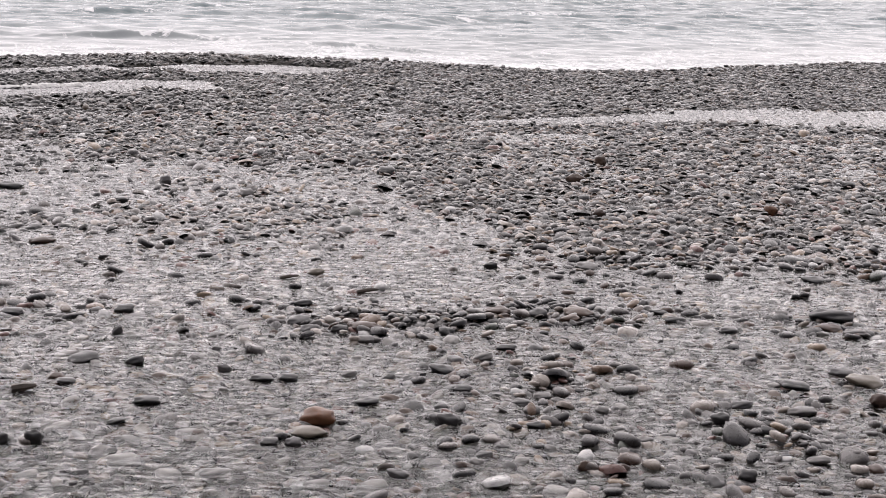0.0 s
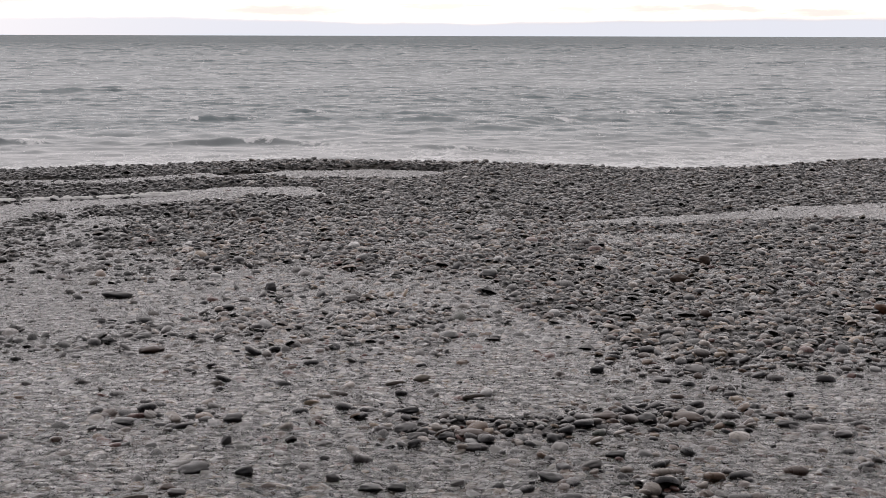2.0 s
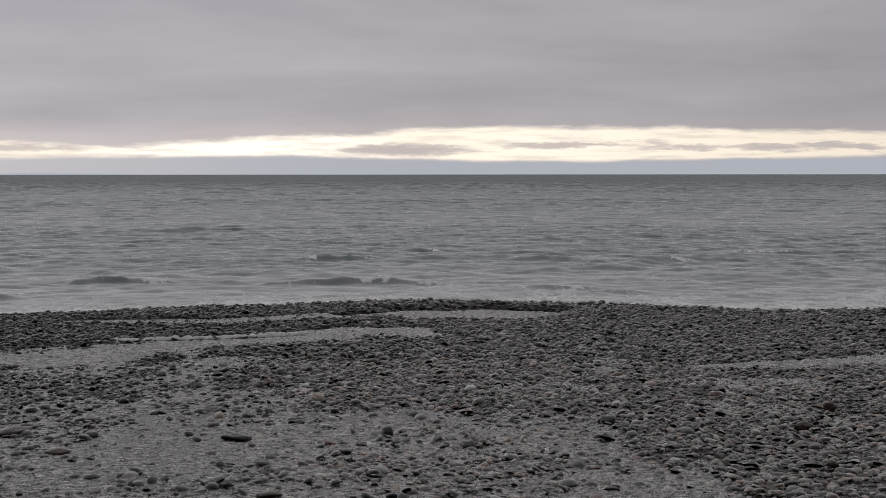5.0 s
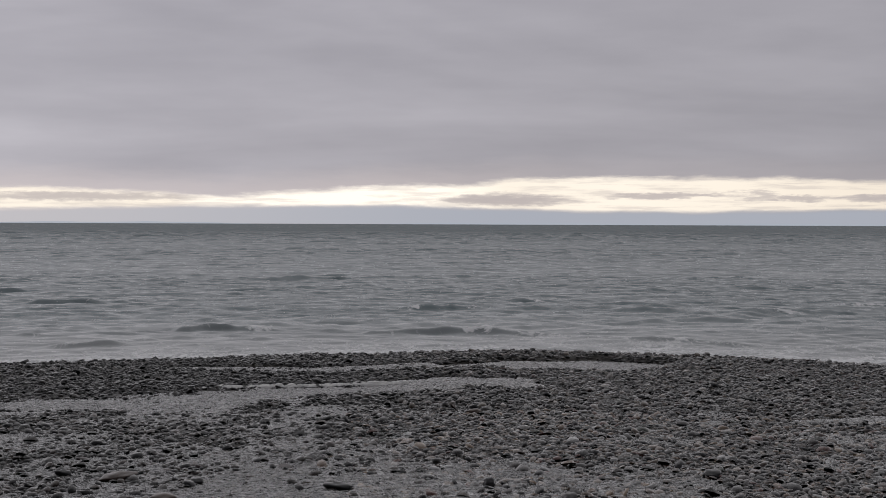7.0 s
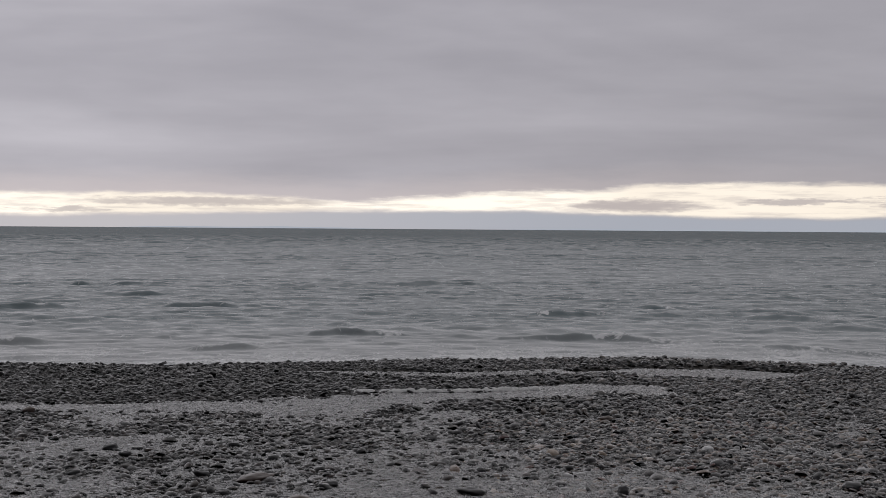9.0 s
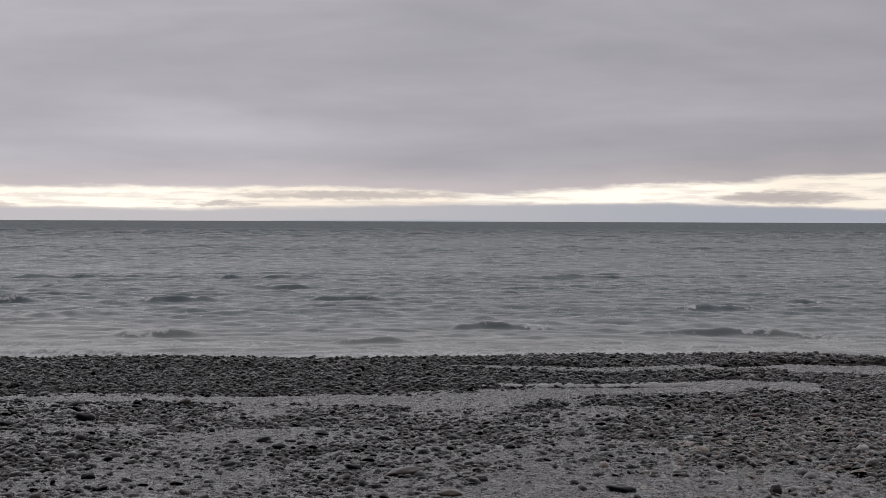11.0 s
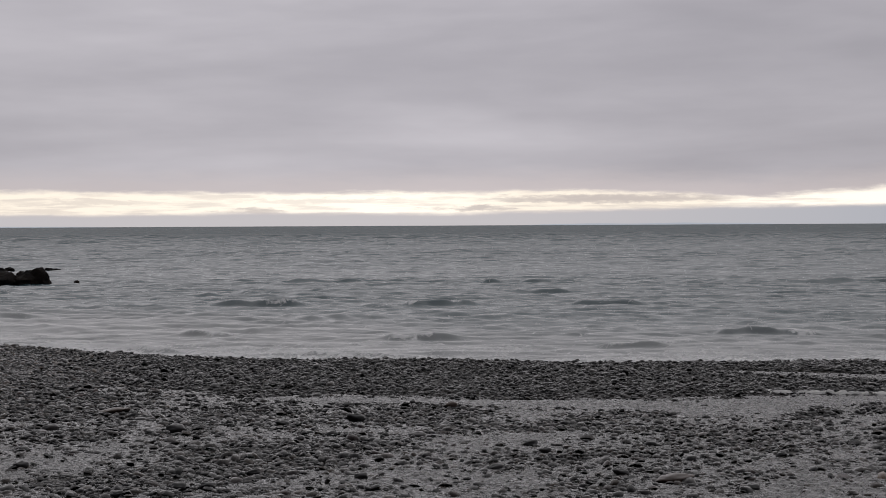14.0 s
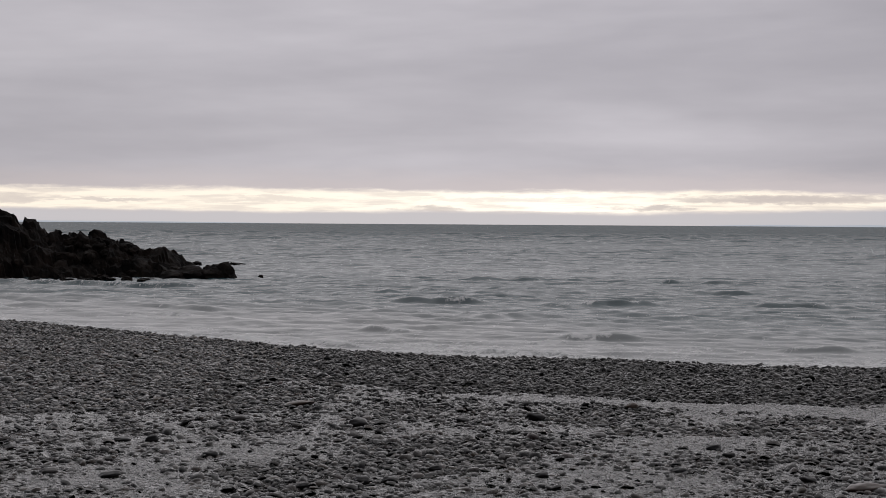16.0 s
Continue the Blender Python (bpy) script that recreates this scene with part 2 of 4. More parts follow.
# thin sheet of running water: clear, rippled
M_FILM, n = material("running_water")
p = n.add("ShaderNodeNewGeometry").outputs["Position"]
far = n.band(n.add("ShaderNodeVectorMath", {0: p}, op="LENGTH").outputs["Value"], 5.5, 12.0)
# normals leaned to the standing place, more with distance, to dim the reflection
lean = n.add("ShaderNodeVectorMath", {0: (0.04, -0.13, 0.0), "Scale": n.math("ADD", 0.95, n.math("MULTIPLY", far, 0.5))}, op="SCALE").outputs[0]
face = ruffled(n, p, ((17.0, 36.0, 1.7), (45.0, 95.0, 0.9)), lean, n.math("SUBTRACT", 1.0, n.math("MULTIPLY", far, 0.55)))
fres = n.add("ShaderNodeFresnel", {"IOR": 1.333, "Normal": face})
clear = n.add("ShaderNodeBsdfTransparent", {0: (0.87, 0.88, 0.885, 1.0)})
gloss = n.add("ShaderNodeBsdfGlossy", {"Color": (1, 1, 1, 1), "Roughness": 0.03, "Normal": face})
finish(n, n.add("ShaderNodeMixShader", {0: fres.outputs[0], 1: clear.outputs[0], 2: gloss.outputs[0]}).outputs[0])

# the sea: silty grey-green water, foam near the shore
M_SEA, n = material("sea_water")
p = n.add("ShaderNodeNewGeometry").outputs["Position"]
foam = n.add("ShaderNodeAttribute", attr="foam").outputs["Fac"]
silt = n.add("ShaderNodeAttribute", attr="silt").outputs["Fac"]
q = n.xyz(n.add("ShaderNodeVectorMath", {0: p, 1: (0.94, 0.34, 0.0)}, op="DOT_PRODUCT").outputs["Value"], n.add("ShaderNodeVectorMath", {0: p, 1: (-0.34, 0.94, 0.0)}, op="DOT_PRODUCT").outputs["Value"], 0.0)
off = n.band(n.add("ShaderNodeVectorMath", {0: p}, op="LENGTH").outputs["Value"], 30.0, 400.0, "LINEAR")
# shading normals leaned to the shore, more far out, to darken the mirrored sky
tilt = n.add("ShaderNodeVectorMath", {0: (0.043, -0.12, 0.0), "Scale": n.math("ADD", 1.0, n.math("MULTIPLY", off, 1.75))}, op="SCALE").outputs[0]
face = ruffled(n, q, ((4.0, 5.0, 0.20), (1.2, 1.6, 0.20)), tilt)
lace = n.noise(n.stretch(q, 2.6, 1.7, 3.0), 1.0, 6.0, 0.75, 1.6)
fm = n.band(n.math("ADD", n.math("MULTIPLY", foam, 0.50), n.math("MULTIPLY", n.math("SUBTRACT", lace, 0.5), 2.2)), 0.26, 0.54)
deep = n.mix(silt, (0.032, 0.068, 0.080), (0.27, 0.28, 0.282))
col = n.mix(fm, deep, (0.78, 0.78, 0.78))
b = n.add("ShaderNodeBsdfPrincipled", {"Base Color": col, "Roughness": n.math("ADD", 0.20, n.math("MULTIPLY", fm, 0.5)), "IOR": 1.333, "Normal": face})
finish(n, b.outputs[0])

# dark weathered shore rock
M_ROCK, n = material("dark_rock")
p = n.add("ShaderNodeNewGeometry").outputs["Position"]
g1, g2 = n.noise(p, 1.1, 5.0, 0.65), n.noise(p, 9.0, 4.0, 0.7)
rock = n.mix(n.band(g1, 0.35, 0.7), (0.005, 0.0045, 0.0045), (0.020, 0.014, 0.011))
rock = n.mix(n.band(g2, 0.6, 0.75), rock, (0.034, 0.017, 0.010))
bump = n.add("ShaderNodeBump", {"Strength": 1.0, "Distance": 0.25, "Height": n.math("ADD", g1, n.math("MULTIPLY", g2, 0.3))})
finish(n, n.add("ShaderNodeBsdfPrincipled", {"Base Color": rock, "Roughness": 0.75, "Specular IOR Level": 0.08, "Normal": bump.outputs[0]}).outputs[0])

M_FOAM, n = material("foam")
p = n.add("ShaderNodeNewGeometry").outputs["Position"]
g1 = n.noise(p, 45.0, 3.0, 0.7)
bump = n.add("ShaderNodeBump", {"Strength": 0.8, "Distance": 0.015, "Height": g1})
finish(n, n.add("ShaderNodeBsdfPrincipled", {"Base Color": n.mix(g1, (0.5, 0.49, 0.47), (0.82, 0.81, 0.8)), "Roughness": 0.7, "Normal": bump.outputs[0]}).outputs[0])

M_TWIG, n = material("wet_driftwood")
p = n.add("ShaderNodeTexCoord").outputs["Object"]
g1 = n.noise(n.stretch(p, 12.0, 160.0, 160.0), 1.0, 3.0, 0.6)
finish(n, n.add("ShaderNodeBsdfPrincipled", {"Base Color": n.mix(g1, (0.02, 0.016, 0.013), (0.08, 0.06, 0.045)), "Roughness": 0.5}).outputs[0])

# far shore, a backdrop on the horizon; its haze is painted as a glow
M_FAR, n = material("far_hills_haze_glow")
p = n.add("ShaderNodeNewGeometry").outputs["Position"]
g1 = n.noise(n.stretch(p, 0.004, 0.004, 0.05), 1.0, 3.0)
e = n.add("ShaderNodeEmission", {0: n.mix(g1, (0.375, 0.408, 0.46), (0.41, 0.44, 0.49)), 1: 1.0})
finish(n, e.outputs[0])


# ---------------------------------------------------------------- the lie of the land
def lattice(ix, iy, seed):
    v = np.sin(ix * 127.1 + iy * 311.7 + seed * 74.7) * 43758.5453
    return v - np.floor(v)


def vnoise(x, y, seed=0):
    """Smooth noise from -1 to 1, one bump a unit."""
    ix, iy = np.floor(x), np.floor(y)
    fx, fy = x - ix, y - iy
    fx, fy = fx * fx * (3 - 2 * fx), fy * fy * (3 - 2 * fy)
    a, b = lattice(ix, iy, seed), lattice(ix + 1, iy, seed)
    c, d = lattice(ix, iy + 1, seed), lattice(ix + 1, iy + 1, seed)
    return 2 * ((a * (1 - fx) + b * fx) * (1 - fy) + (c * (1 - fx) + d * fx) * fy) - 1


def fbm(x, y, seed=0, octaves=4):
    return sum(vnoise(x * 2.03 ** k, y * 2.03 ** k, seed + k) * 0.5 ** k for k in range(octaves))


def soft(v, a, b):
    s = np.clip((v - a) / (b - a), 0, 1)
    return s * s * (3 - 2 * s)


def polar(x, y):
    return np.degrees(np.arctan2(-x, y)), np.hypot(x, y)


def crest(a):
    """Distance of the crest of the pebble bar, by bearing to the left of ahead."""
    return np.interp(a, (-60, -25, -17, -12, -8, -4, 0, 10, 15, 22, 28, 35, 41, 44, 48, 52.7, 57, 65, 80, 100),
                     (70, 33, 27, 24.4, 22.1, 21.5, 21.8, 22.6, 21.8, 20.8, 20.3, 20.6, 20.7, 21.3, 22.9, 25.5, 28.8, 38.5, 58, 90))


def inner(a):
    """Distance of the landward foot of the bar."""
    return np.interp(a, (-60, -17, 5, 14, 22, 26, 33, 42, 44, 50, 57, 65, 100), (60, 24, 20, 18.2, 17.2, 16.4, 16.5, 16.9, 17.4, 19.5, 20.8, 26, 50))


def along(x, y, line):
    """Distance from a line of (x, y, half width), in half widths."""
    best = np.full(np.shape(x), 9.0)
    for (x0, y0, w0), (x1, y1, w1) in zip(line[:-1], line[1:]):
        dx, dy = x1 - x0, y1 - y0
        s = np.clip(((x - x0) * dx + (y - y0) * dy) / (dx * dx + dy * dy), 0, 1)
        best = np.minimum(best, np.hypot(x - x0 - s * dx, y - y0 - s * dy) / (w0 + (w1 - w0) * s))
    return best


CHANNEL = ((-2.9, 17.6, 0.3), (-3.6, 18.0, 0.7), (-4.3, 16.9, 0.34), (-5.2, 16.1, 0.32), (-5.9, 15.3, 0.5), (-6.2, 14.5, 0.7), (-7.6, 13.9, 0.4), (-9.0, 13.2, 0.22), (-10.6, 12.4, 0.16))
POOL_NORTH = ((-1.85, 21.3, 0.35), (-2.5, 20.9, 0.85), (-3.2, 20.7, 0.8), (-4.1, 20.3, 0.4))
RUNNEL = ((-7.7, 18.1, 0.18), (-7.0, 18.3, 0.26), (-5.9, 18.7, 0.3), (-5.0, 19.4, 0.34), (-4.4, 20.0, 0.4))
POOL = ((0.3, 14.7, 0.16), (0.9, 14.9, 0.32), (2.4, 15.8, 0.42), (3.0, 16.1, 0.4))
POOL_EAST = ((3.1, 16.2, 0.7), (4.9, 16.4, 0.85), (6.5, 16.8, 0.8))



def dry(x, y):
    """How far the pebbles stand out of the water: 1 dry bank, -1 under water."""
    x, y = np.asarray(x, float), np.asarray(y, float)
    a, r = polar(x, y)
    edge = np.interp(x, (-7, -5.2, -4.9, -3.4, -2.1, -0.5, -0.2, 0.1, 0.35, 1.1, 1.7, 2.6, 4), (15, 14.6, 12.3, 11.3, 11.0, 11.1, 9.3, 8.0, 7.5, 7.5, 8.2, 8.5, 8.6))
    d = np.clip((y - edge - 0.2) / 1.3, -0.22 - 0.43 * soft(8.8 - r, 0, 1.5), 0.5)
    west = soft(-x, 3.4, 5.0)
    d = d * (1 - west) + west * (0.14 - 0.22 * soft(10.4 - r, -1.5, 1.5))
    d = np.maximum(d, 0.9 * soft(a, 44, 50) * soft(r - 14.5, -1.5, 2.5) - 1 * (a < 40))
    for cx, cy, sx, sy, k in ((-0.35, 6.3, 0.3, 0.3, 0.9), (0.27, 6.55, 0.5, 0.4, 0.95), (0.85, 6.7, 0.35, 0.35, 0.6), (0.03, 5.45, 0.22, 0.5, 0.8), (0.44, 5.6, 0.22, 0.5, 0.85),
                              (1.82, 6.55, 0.28, 0.35, 0.7), (-0.7, 6.6, 0.22, 0.25, 0.6), (1.2, 4.95, 0.2, 0.2, 0.5), (-0.5, 4.9, 0.2, 0.2, 0.6), (-0.95, 5.6, 0.3, 0.2, 0.35)):
        d = d + k * np.exp(-((x - cx) / sx) ** 2 - ((y - cy) / sy) ** 2)
    d = d + 0.33 * fbm(x * 1.6, y * 1.1, 3) + 0.25 * vnoise(x * 5, y * 4, 9)
    bar = soft(r - inner(a), -0.15, 0.5)
    d = d * (1 - bar) + bar * 1.0
    for line, k in ((CHANNEL, 0.85), (POOL_NORTH, 1.0), (RUNNEL, 0.8), (POOL, 0.42), (POOL_EAST, 0.5)):
        q = along(x, y, line) + 0.3 * vnoise(x * 2.2, y * 2.2, 21) + 0.3 * vnoise(x * 3.1, y * 2.4, 22)
        f = soft(1.3 - q, 0.0, 0.35)
        d = d * (1 - f * k) - f * k
    return np.clip(d, -1, 1)


def water_level(x, y):
    return -0.016 * y + 0.004 * vnoise(x * 0.8, y * 0.8, 31)


def swelling(x, y):
    """How far the bar stands above the slope of the beach."""
    a, r = polar(x, y)
    u = r - crest(a)
    banks = 1 - soft(1.5 - np.minimum(along(x, y, CHANNEL), along(x, y, POOL_NORTH)), 0, 0.5)
    return 0.055 * banks * soft(u, -4.0, -0.3) * (1 - 0.5 * soft(5 - a, 0, 12)) + 0.02 * soft(u, -1.0, -0.1) + 0.05 * soft(u, -0.6, -0.1) * (1 - banks)


def film_level(x, y):
    a, r = polar(x, y)
    return water_level(x, y) + swelling(x, y) * soft(1.5 - along(x, y, RUNNEL), 0, 0.4) - 0.6 * soft(r - crest(a), -0.3, 0.5) - 0.04 * soft(dry(x, y), 0.2, 0.6)


def bed(x, y):
    """Height of the ground under the pebbles."""
    x, y = np.asarray(x, float), np.asarray(y, float)
    a, r = polar(x, y)
    u = r - crest(a)
    front = (np.abs(a) < 100)
    z = -0.016 * np.clip(y, -40, 60) + 0.026 * dry(x, y) - 0.018 - 0.016 * soft(1.2 - along(x, y, CHANNEL), 0, 0.5) - 0.06 * soft(1.2 - along(x, y, POOL_NORTH), 0, 0.5) - 0.03 * soft(1.1 - along(x, y, POOL), 0, 0.7) - 0.025 * soft(1.1 - along(x, y, POOL_EAST), 0, 0.7) + 0.012 * vnoise(x * 0.9, y * 0.9, 5)
    hump = swelling(x, y)
    z = np.where(front, z + hump, z)
    down = np.clip(u, 0, None)
    z = np.where(front & (u > 0), np.maximum(z - 0.115 * down, -2.2), z)
    # unseen slope behind the camera, added to block sky light from there
    back = soft(np.abs(a), 95, 130)
    z = z + back * 0.75 * np.clip(r - 9 + 2.5 * vnoise(x / 9, y / 9, 17), 0, 45)
    return z


def mesh_of(name, verts, faces_flat, sizes, mat, attrs=None, smooth=True):
    me = bpy.data.meshes.new(name)
    me.vertices.add(len(verts))
    me.vertices.foreach_set("co", np.ascontiguousarray(verts, np.float32).ravel())
    me.loops.add(len(faces_flat))
    me.loops.foreach_set("vertex_index", np.ascontiguousarray(faces_flat, np.int32))
    me.polygons.add(len(sizes))
    me.polygons.foreach_set("loop_start", np.concatenate(([0], np.cumsum(sizes)[:-1])).astype(np.int32))
    me.polygons.foreach_set("use_smooth", np.full(len(sizes), smooth))
    me.materials.append(mat)
    for key, values in (attrs or {}).items():
        me.attributes.new(key, "FLOAT", "POINT").data.foreach_set("value", np.ascontiguousarray(values, np.float32))
    me.update(calc_edges=True)
    me.validate()
    return me


def grid_mesh(name, A, R, height, mat, attrs=None, closed=False):
    """A sheet over bearings A and distances R."""
    aa, rr = np.meshgrid(np.radians(A), R)
    x, y = -np.sin(aa) * rr, np.cos(aa) * rr
    z = height(x, y)
    nr, na = aa.shape
    i, j = np.meshgrid(np.arange(nr - 1), np.arange(na if closed else na - 1), indexing="ij")
    k = (j + 1) % na
    quads = np.stack((i * na + j, (i + 1) * na + j, (i + 1) * na + k, i * na + k), -1).reshape(-1, 4)
    extra = {key: fn(x, y).ravel() for key, fn in (attrs or {}).items()}
    return mesh_of(name, np.stack((x, y, z), -1).reshape(-1, 3), quads.ravel(), np.full(len(quads), 4), mat, extra)


# ground: one sheet, fine where the beach is seen, out to the horizon
A_FINE = np.concatenate((np.arange(-180, -30, 6.0), np.arange(-30, -19, 1.0), np.arange(-19, 62, 0.4), np.arange(62, 90, 2.0), np.arange(90, 180, 6.0)))
R_FINE = np.concatenate((np.array([0.0, 0.8, 1.8, 2.8]), np.arange(3.4, 32, 0.11), np.geomspace(32.3, 4800, 34)))
ground = tagged(new("ground", grid_mesh("ground", A_FINE, R_FINE, bed, M_GRIT, closed=True)), "wet dark grit of a pebble beach sloping to the sea", "ground", kind="structure")

# thin running water over the beach
A_FILM = np.arange(-62, 96, 0.4)
R_FILM = np.arange(0.6, 31.0, 0.09)
film = tagged(new("stream_water", grid_mesh("stream_water", A_FILM, R_FILM, film_level, M_FILM)),
              "shallow clear rippled water running over beach pebbles", "water", kind="structure")
film.visible_shadow = False


# ---------------------------------------------------------------- sea
def swell(x, y):
    """Short wind waves rolling in, sharp at the crest."""
    a, r = polar(x, y)
    u = r - crest(a)
    z = np.zeros_like(x)
    high = 0.0085 + 0.054 * soft(r, 60, 260)
    rng = np.random.RandomState(4)
    for k in range(36):
        length = 0.38 * 1.09 ** k
        t = radians(rng.normal(20, 38))
        ph = rng.uniform(0, 6.28)
        q = 2 * np.pi / length * (y * math.cos(t) - x * math.sin(t)) + ph + 3.0 * vnoise(x / length / 1.4, y / length / 1.4, 40 + k)
        amp = np.minimum(0.0125 * length, high)
        group = 0.6 + 0.6 * vnoise(x / length / 4 + k, y / length / 3, 90 + k)
        z += amp * group * soft(length / (0.0035 * r), 1.0, 2.6) * (2.2 * (0.5 + 0.5 * np.sin(q + 0.35 * np.cos(q))) ** 2.6 - 0.62)
    z *= 0.35 + 0.65 * soft(u, 2, 16)
    return SEA + z + breakers(x, y)[0]


def breakers(x, y):
    a, r = polar(x, y)
    u = r - crest(a)
    z, f = np.zeros_like(x), np.zeros_like(x)
    for k, (at, high, wide, seed) in enumerate(((2.4, 0.035, 0.16, 3), (4.0, 0.06, 0.18, 8), (6.6, 0.08, 0.22, 15), (9.5, 0.10, 0.26, 19), (13.5, 0.12, 0.32, 23), (18.5, 0.14, 0.38, 31), (26.0, 0.13, 0.5, 37), (34.0, 0.12, 0.6, 43))):
        c = at + 1.5 * vnoise(a / 12, a * 0 + seed, seed) + 0.3 * vnoise(a / 2.4, a * 0 + seed, seed + 1) + 0.10 * vnoise(a / 0.6, a * 0 + seed, seed + 4)
        on = soft(vnoise(a / 4.2, a * 0 + seed * 1.7, seed + 2) + 0.3 * vnoise(a / 0.9, a * 0 + seed, seed + 5) + 0.15 * vnoise(a / 0.35, a * 0 + seed, seed + 6), 0.16, 0.9) * (0.45 + 0.55 * soft(a, -4, 22))
        s = (u - c) / wide
        z += high * on * np.exp(-np.where(s < 0, (s * 1.7) ** 2, (s * 0.55) ** 2)) * (1 + 0.25 * vnoise(x * 3, y * 3, seed))
        f += on * np.exp(-((s + 0.15) / 0.7) ** 2) * (2.4, 2.6, 2.6, 2.4, 2.2, 2.0, 0.6, 0.0)[k] * soft(vnoise(a / 1.4, a * 0 + seed, seed + 9), -0.3, 0.4)
    # single breakers: bearing, distance off the crest, half width in degrees, height, foam
    for a0, c, wide, high, white in ((34.4, 7.4, 1.5, 0.15, 1.6), (42.5, 8.4, 1.1, 0.12, 1.3), (27.0, 19.5, 1.6, 0.15, 0.4), (40.6, 18.8, 1.9, 0.19, 0.9), (50.4, 13.5, 1.3, 0.13, 0.7),
                                     (26.0, 6.0, 1.6, 0.12, 1.8), (11.3, 6.6, 2.6, 0.10, 0.5), (3.3, 5.2, 3.2, 0.08, 0.5), (37.5, 4.2, 2.6, 0.07, 1.5), (46.0, 5.0, 2.4, 0.07, 1.5)):
        on = np.exp(-((a - a0) / wide) ** 4) * (0.75 + 0.25 * vnoise(a / 0.5, a * 0 + a0, 63))
        s = (u - c - 0.35 * vnoise(a / 1.6, a * 0 + a0, 64) - 0.1 * (a - a0)) / 0.3
        z += high * on * np.exp(-np.where(s < 0, (s * 1.6) ** 2, (s * 0.6) ** 2))
        f += on * white * np.exp(-((s + 0.12) / 0.5) ** 2) * soft(vnoise(a / 0.8, a * 0 + a0, 65), -0.5, 0.3)
    return z, f


def foam_amount(x, y):
    a, r = polar(x, y)
    u = r - crest(a)
    wash = soft(7.4 - u + 1.8 * vnoise(a / 3, u / 2, 51), 0, 4.0) * (0.62 + 0.4 * vnoise(a / 2.2, u * 0.9, 52))
    return np.clip(breakers(x, y)[1] + wash + 0.3 * soft(3.4 - u, 0, 1.6) + 0.05, 0, 1.15)


def silt_amount(x, y):
    a, r = polar(x, y)
    u = r - crest(a)
    return np.clip(soft(16 + 8 * soft(a, 28, 46) - u, 0, 15) * 0.85 + 0.12 * vnoise(x / 6, y / 4, 61), 0, 1)


A_SEA = np.concatenate((np.arange(-100, -22, 3.0), np.arange(-22, 62, 0.2), np.arange(62, 101, 3.0)))
R_SEA = np.concatenate((np.arange(20.0, 30, 0.085), np.arange(30, 60, 0.16), np.arange(60, 120, 0.36), np.arange(120, 320, 1.0), np.geomspace(321, 4850, 90)))
sea = tagged(new("sea", grid_mesh("sea", A_SEA, R_SEA, swell, M_SEA, {"foam": foam_amount, "silt": silt_amount})),
             "grey choppy sea with low breakers and foam along the shore", "sea", kind="structure")


# ---------------------------------------------------------------- pebbles
def dome(seg, levels, closed):
    """A pebble's pattern: unit directions and triangles, from the top down."""
    v, f = [(0.0, 0.0, 1.0)], []
    for i, e in enumerate(levels):
        for s in range(seg):
            t = 2 * math.pi * (s + 0.5 * (i % 2)) / seg
            v.append((math.cos(t) * math.cos(radians(e)), math.sin(t) * math.cos(radians(e)), math.sin(radians(e))))
    for s in range(seg):
        f.append((0, 1 + s, 1 + (s + 1) % seg))
    for i in range(len(levels) - 1):
        p, q = 1 + i * seg, 1 + (i + 1) * seg
        for s in range(seg):
            t = (s + 1) % seg
            if i % 2 == 0:
                f += [(p + s, q + s, p + t), (q + s, q + t, p + t)]
            else:
                f += [(p + s, q + s, q + t), (p + s, q + t, p + t)]
    if closed:
        b, last = len(v), 1 + (len(levels) - 1) * seg
        v.append((0.0, 0.0, -1.0))
        f += [(b, last + (s + 1) % seg, last + s) for s in range(seg)]
    return np.array(v), np.array(f)


def shaped(pattern, size, rng):
    """Pebbles of that pattern: size is a row of half length, half width, half height each. Lumpy, turned and tilted."""
    v, _ = pattern
    k = len(size)
    d = np.repeat(v[None], k, 0)
    flat = rng.uniform(1.75, 2.7, (k, 1))
    lump = 1 + sum(rng.uniform(0, 0.34 / (j + 1), (k, 1)) * np.sin((j + 1) * np.arctan2(d[..., 1], d[..., 0]) + rng.uniform(0, 6.28, (k, 1)) + d[..., 2] * rng.uniform(-2, 2, (k, 1))) for j in range(3))
    norm = (np.abs(d[..., 0]) ** flat + np.abs(d[..., 1]) ** flat + np.abs(d[..., 2]) ** flat) ** (1 / flat)
    d = d * (lump / norm)[..., None]
    d[..., 2] = np.sign(d[..., 2]) * np.abs(d[..., 2]) ** 0.72
    d = d * size[:, None]
    t1, t2 = rng.normal(0, 0.24, (k, 1)), rng.normal(0, 0.24, (k, 1))
    x, y, z = d[..., 0], d[..., 1], d[..., 2]
    x, z = x * np.cos(t1) + z * np.sin(t1), z * np.cos(t1) - x * np.sin(t1)
    y, z = y * np.cos(t2) + z * np.sin(t2), z * np.cos(t2) - y * np.sin(t2)
    t = rng.uniform(0, 6.28, (k, 1))
    return np.stack((x * np.cos(t) - y * np.sin(t), x * np.sin(t) + y * np.cos(t), z), -1)


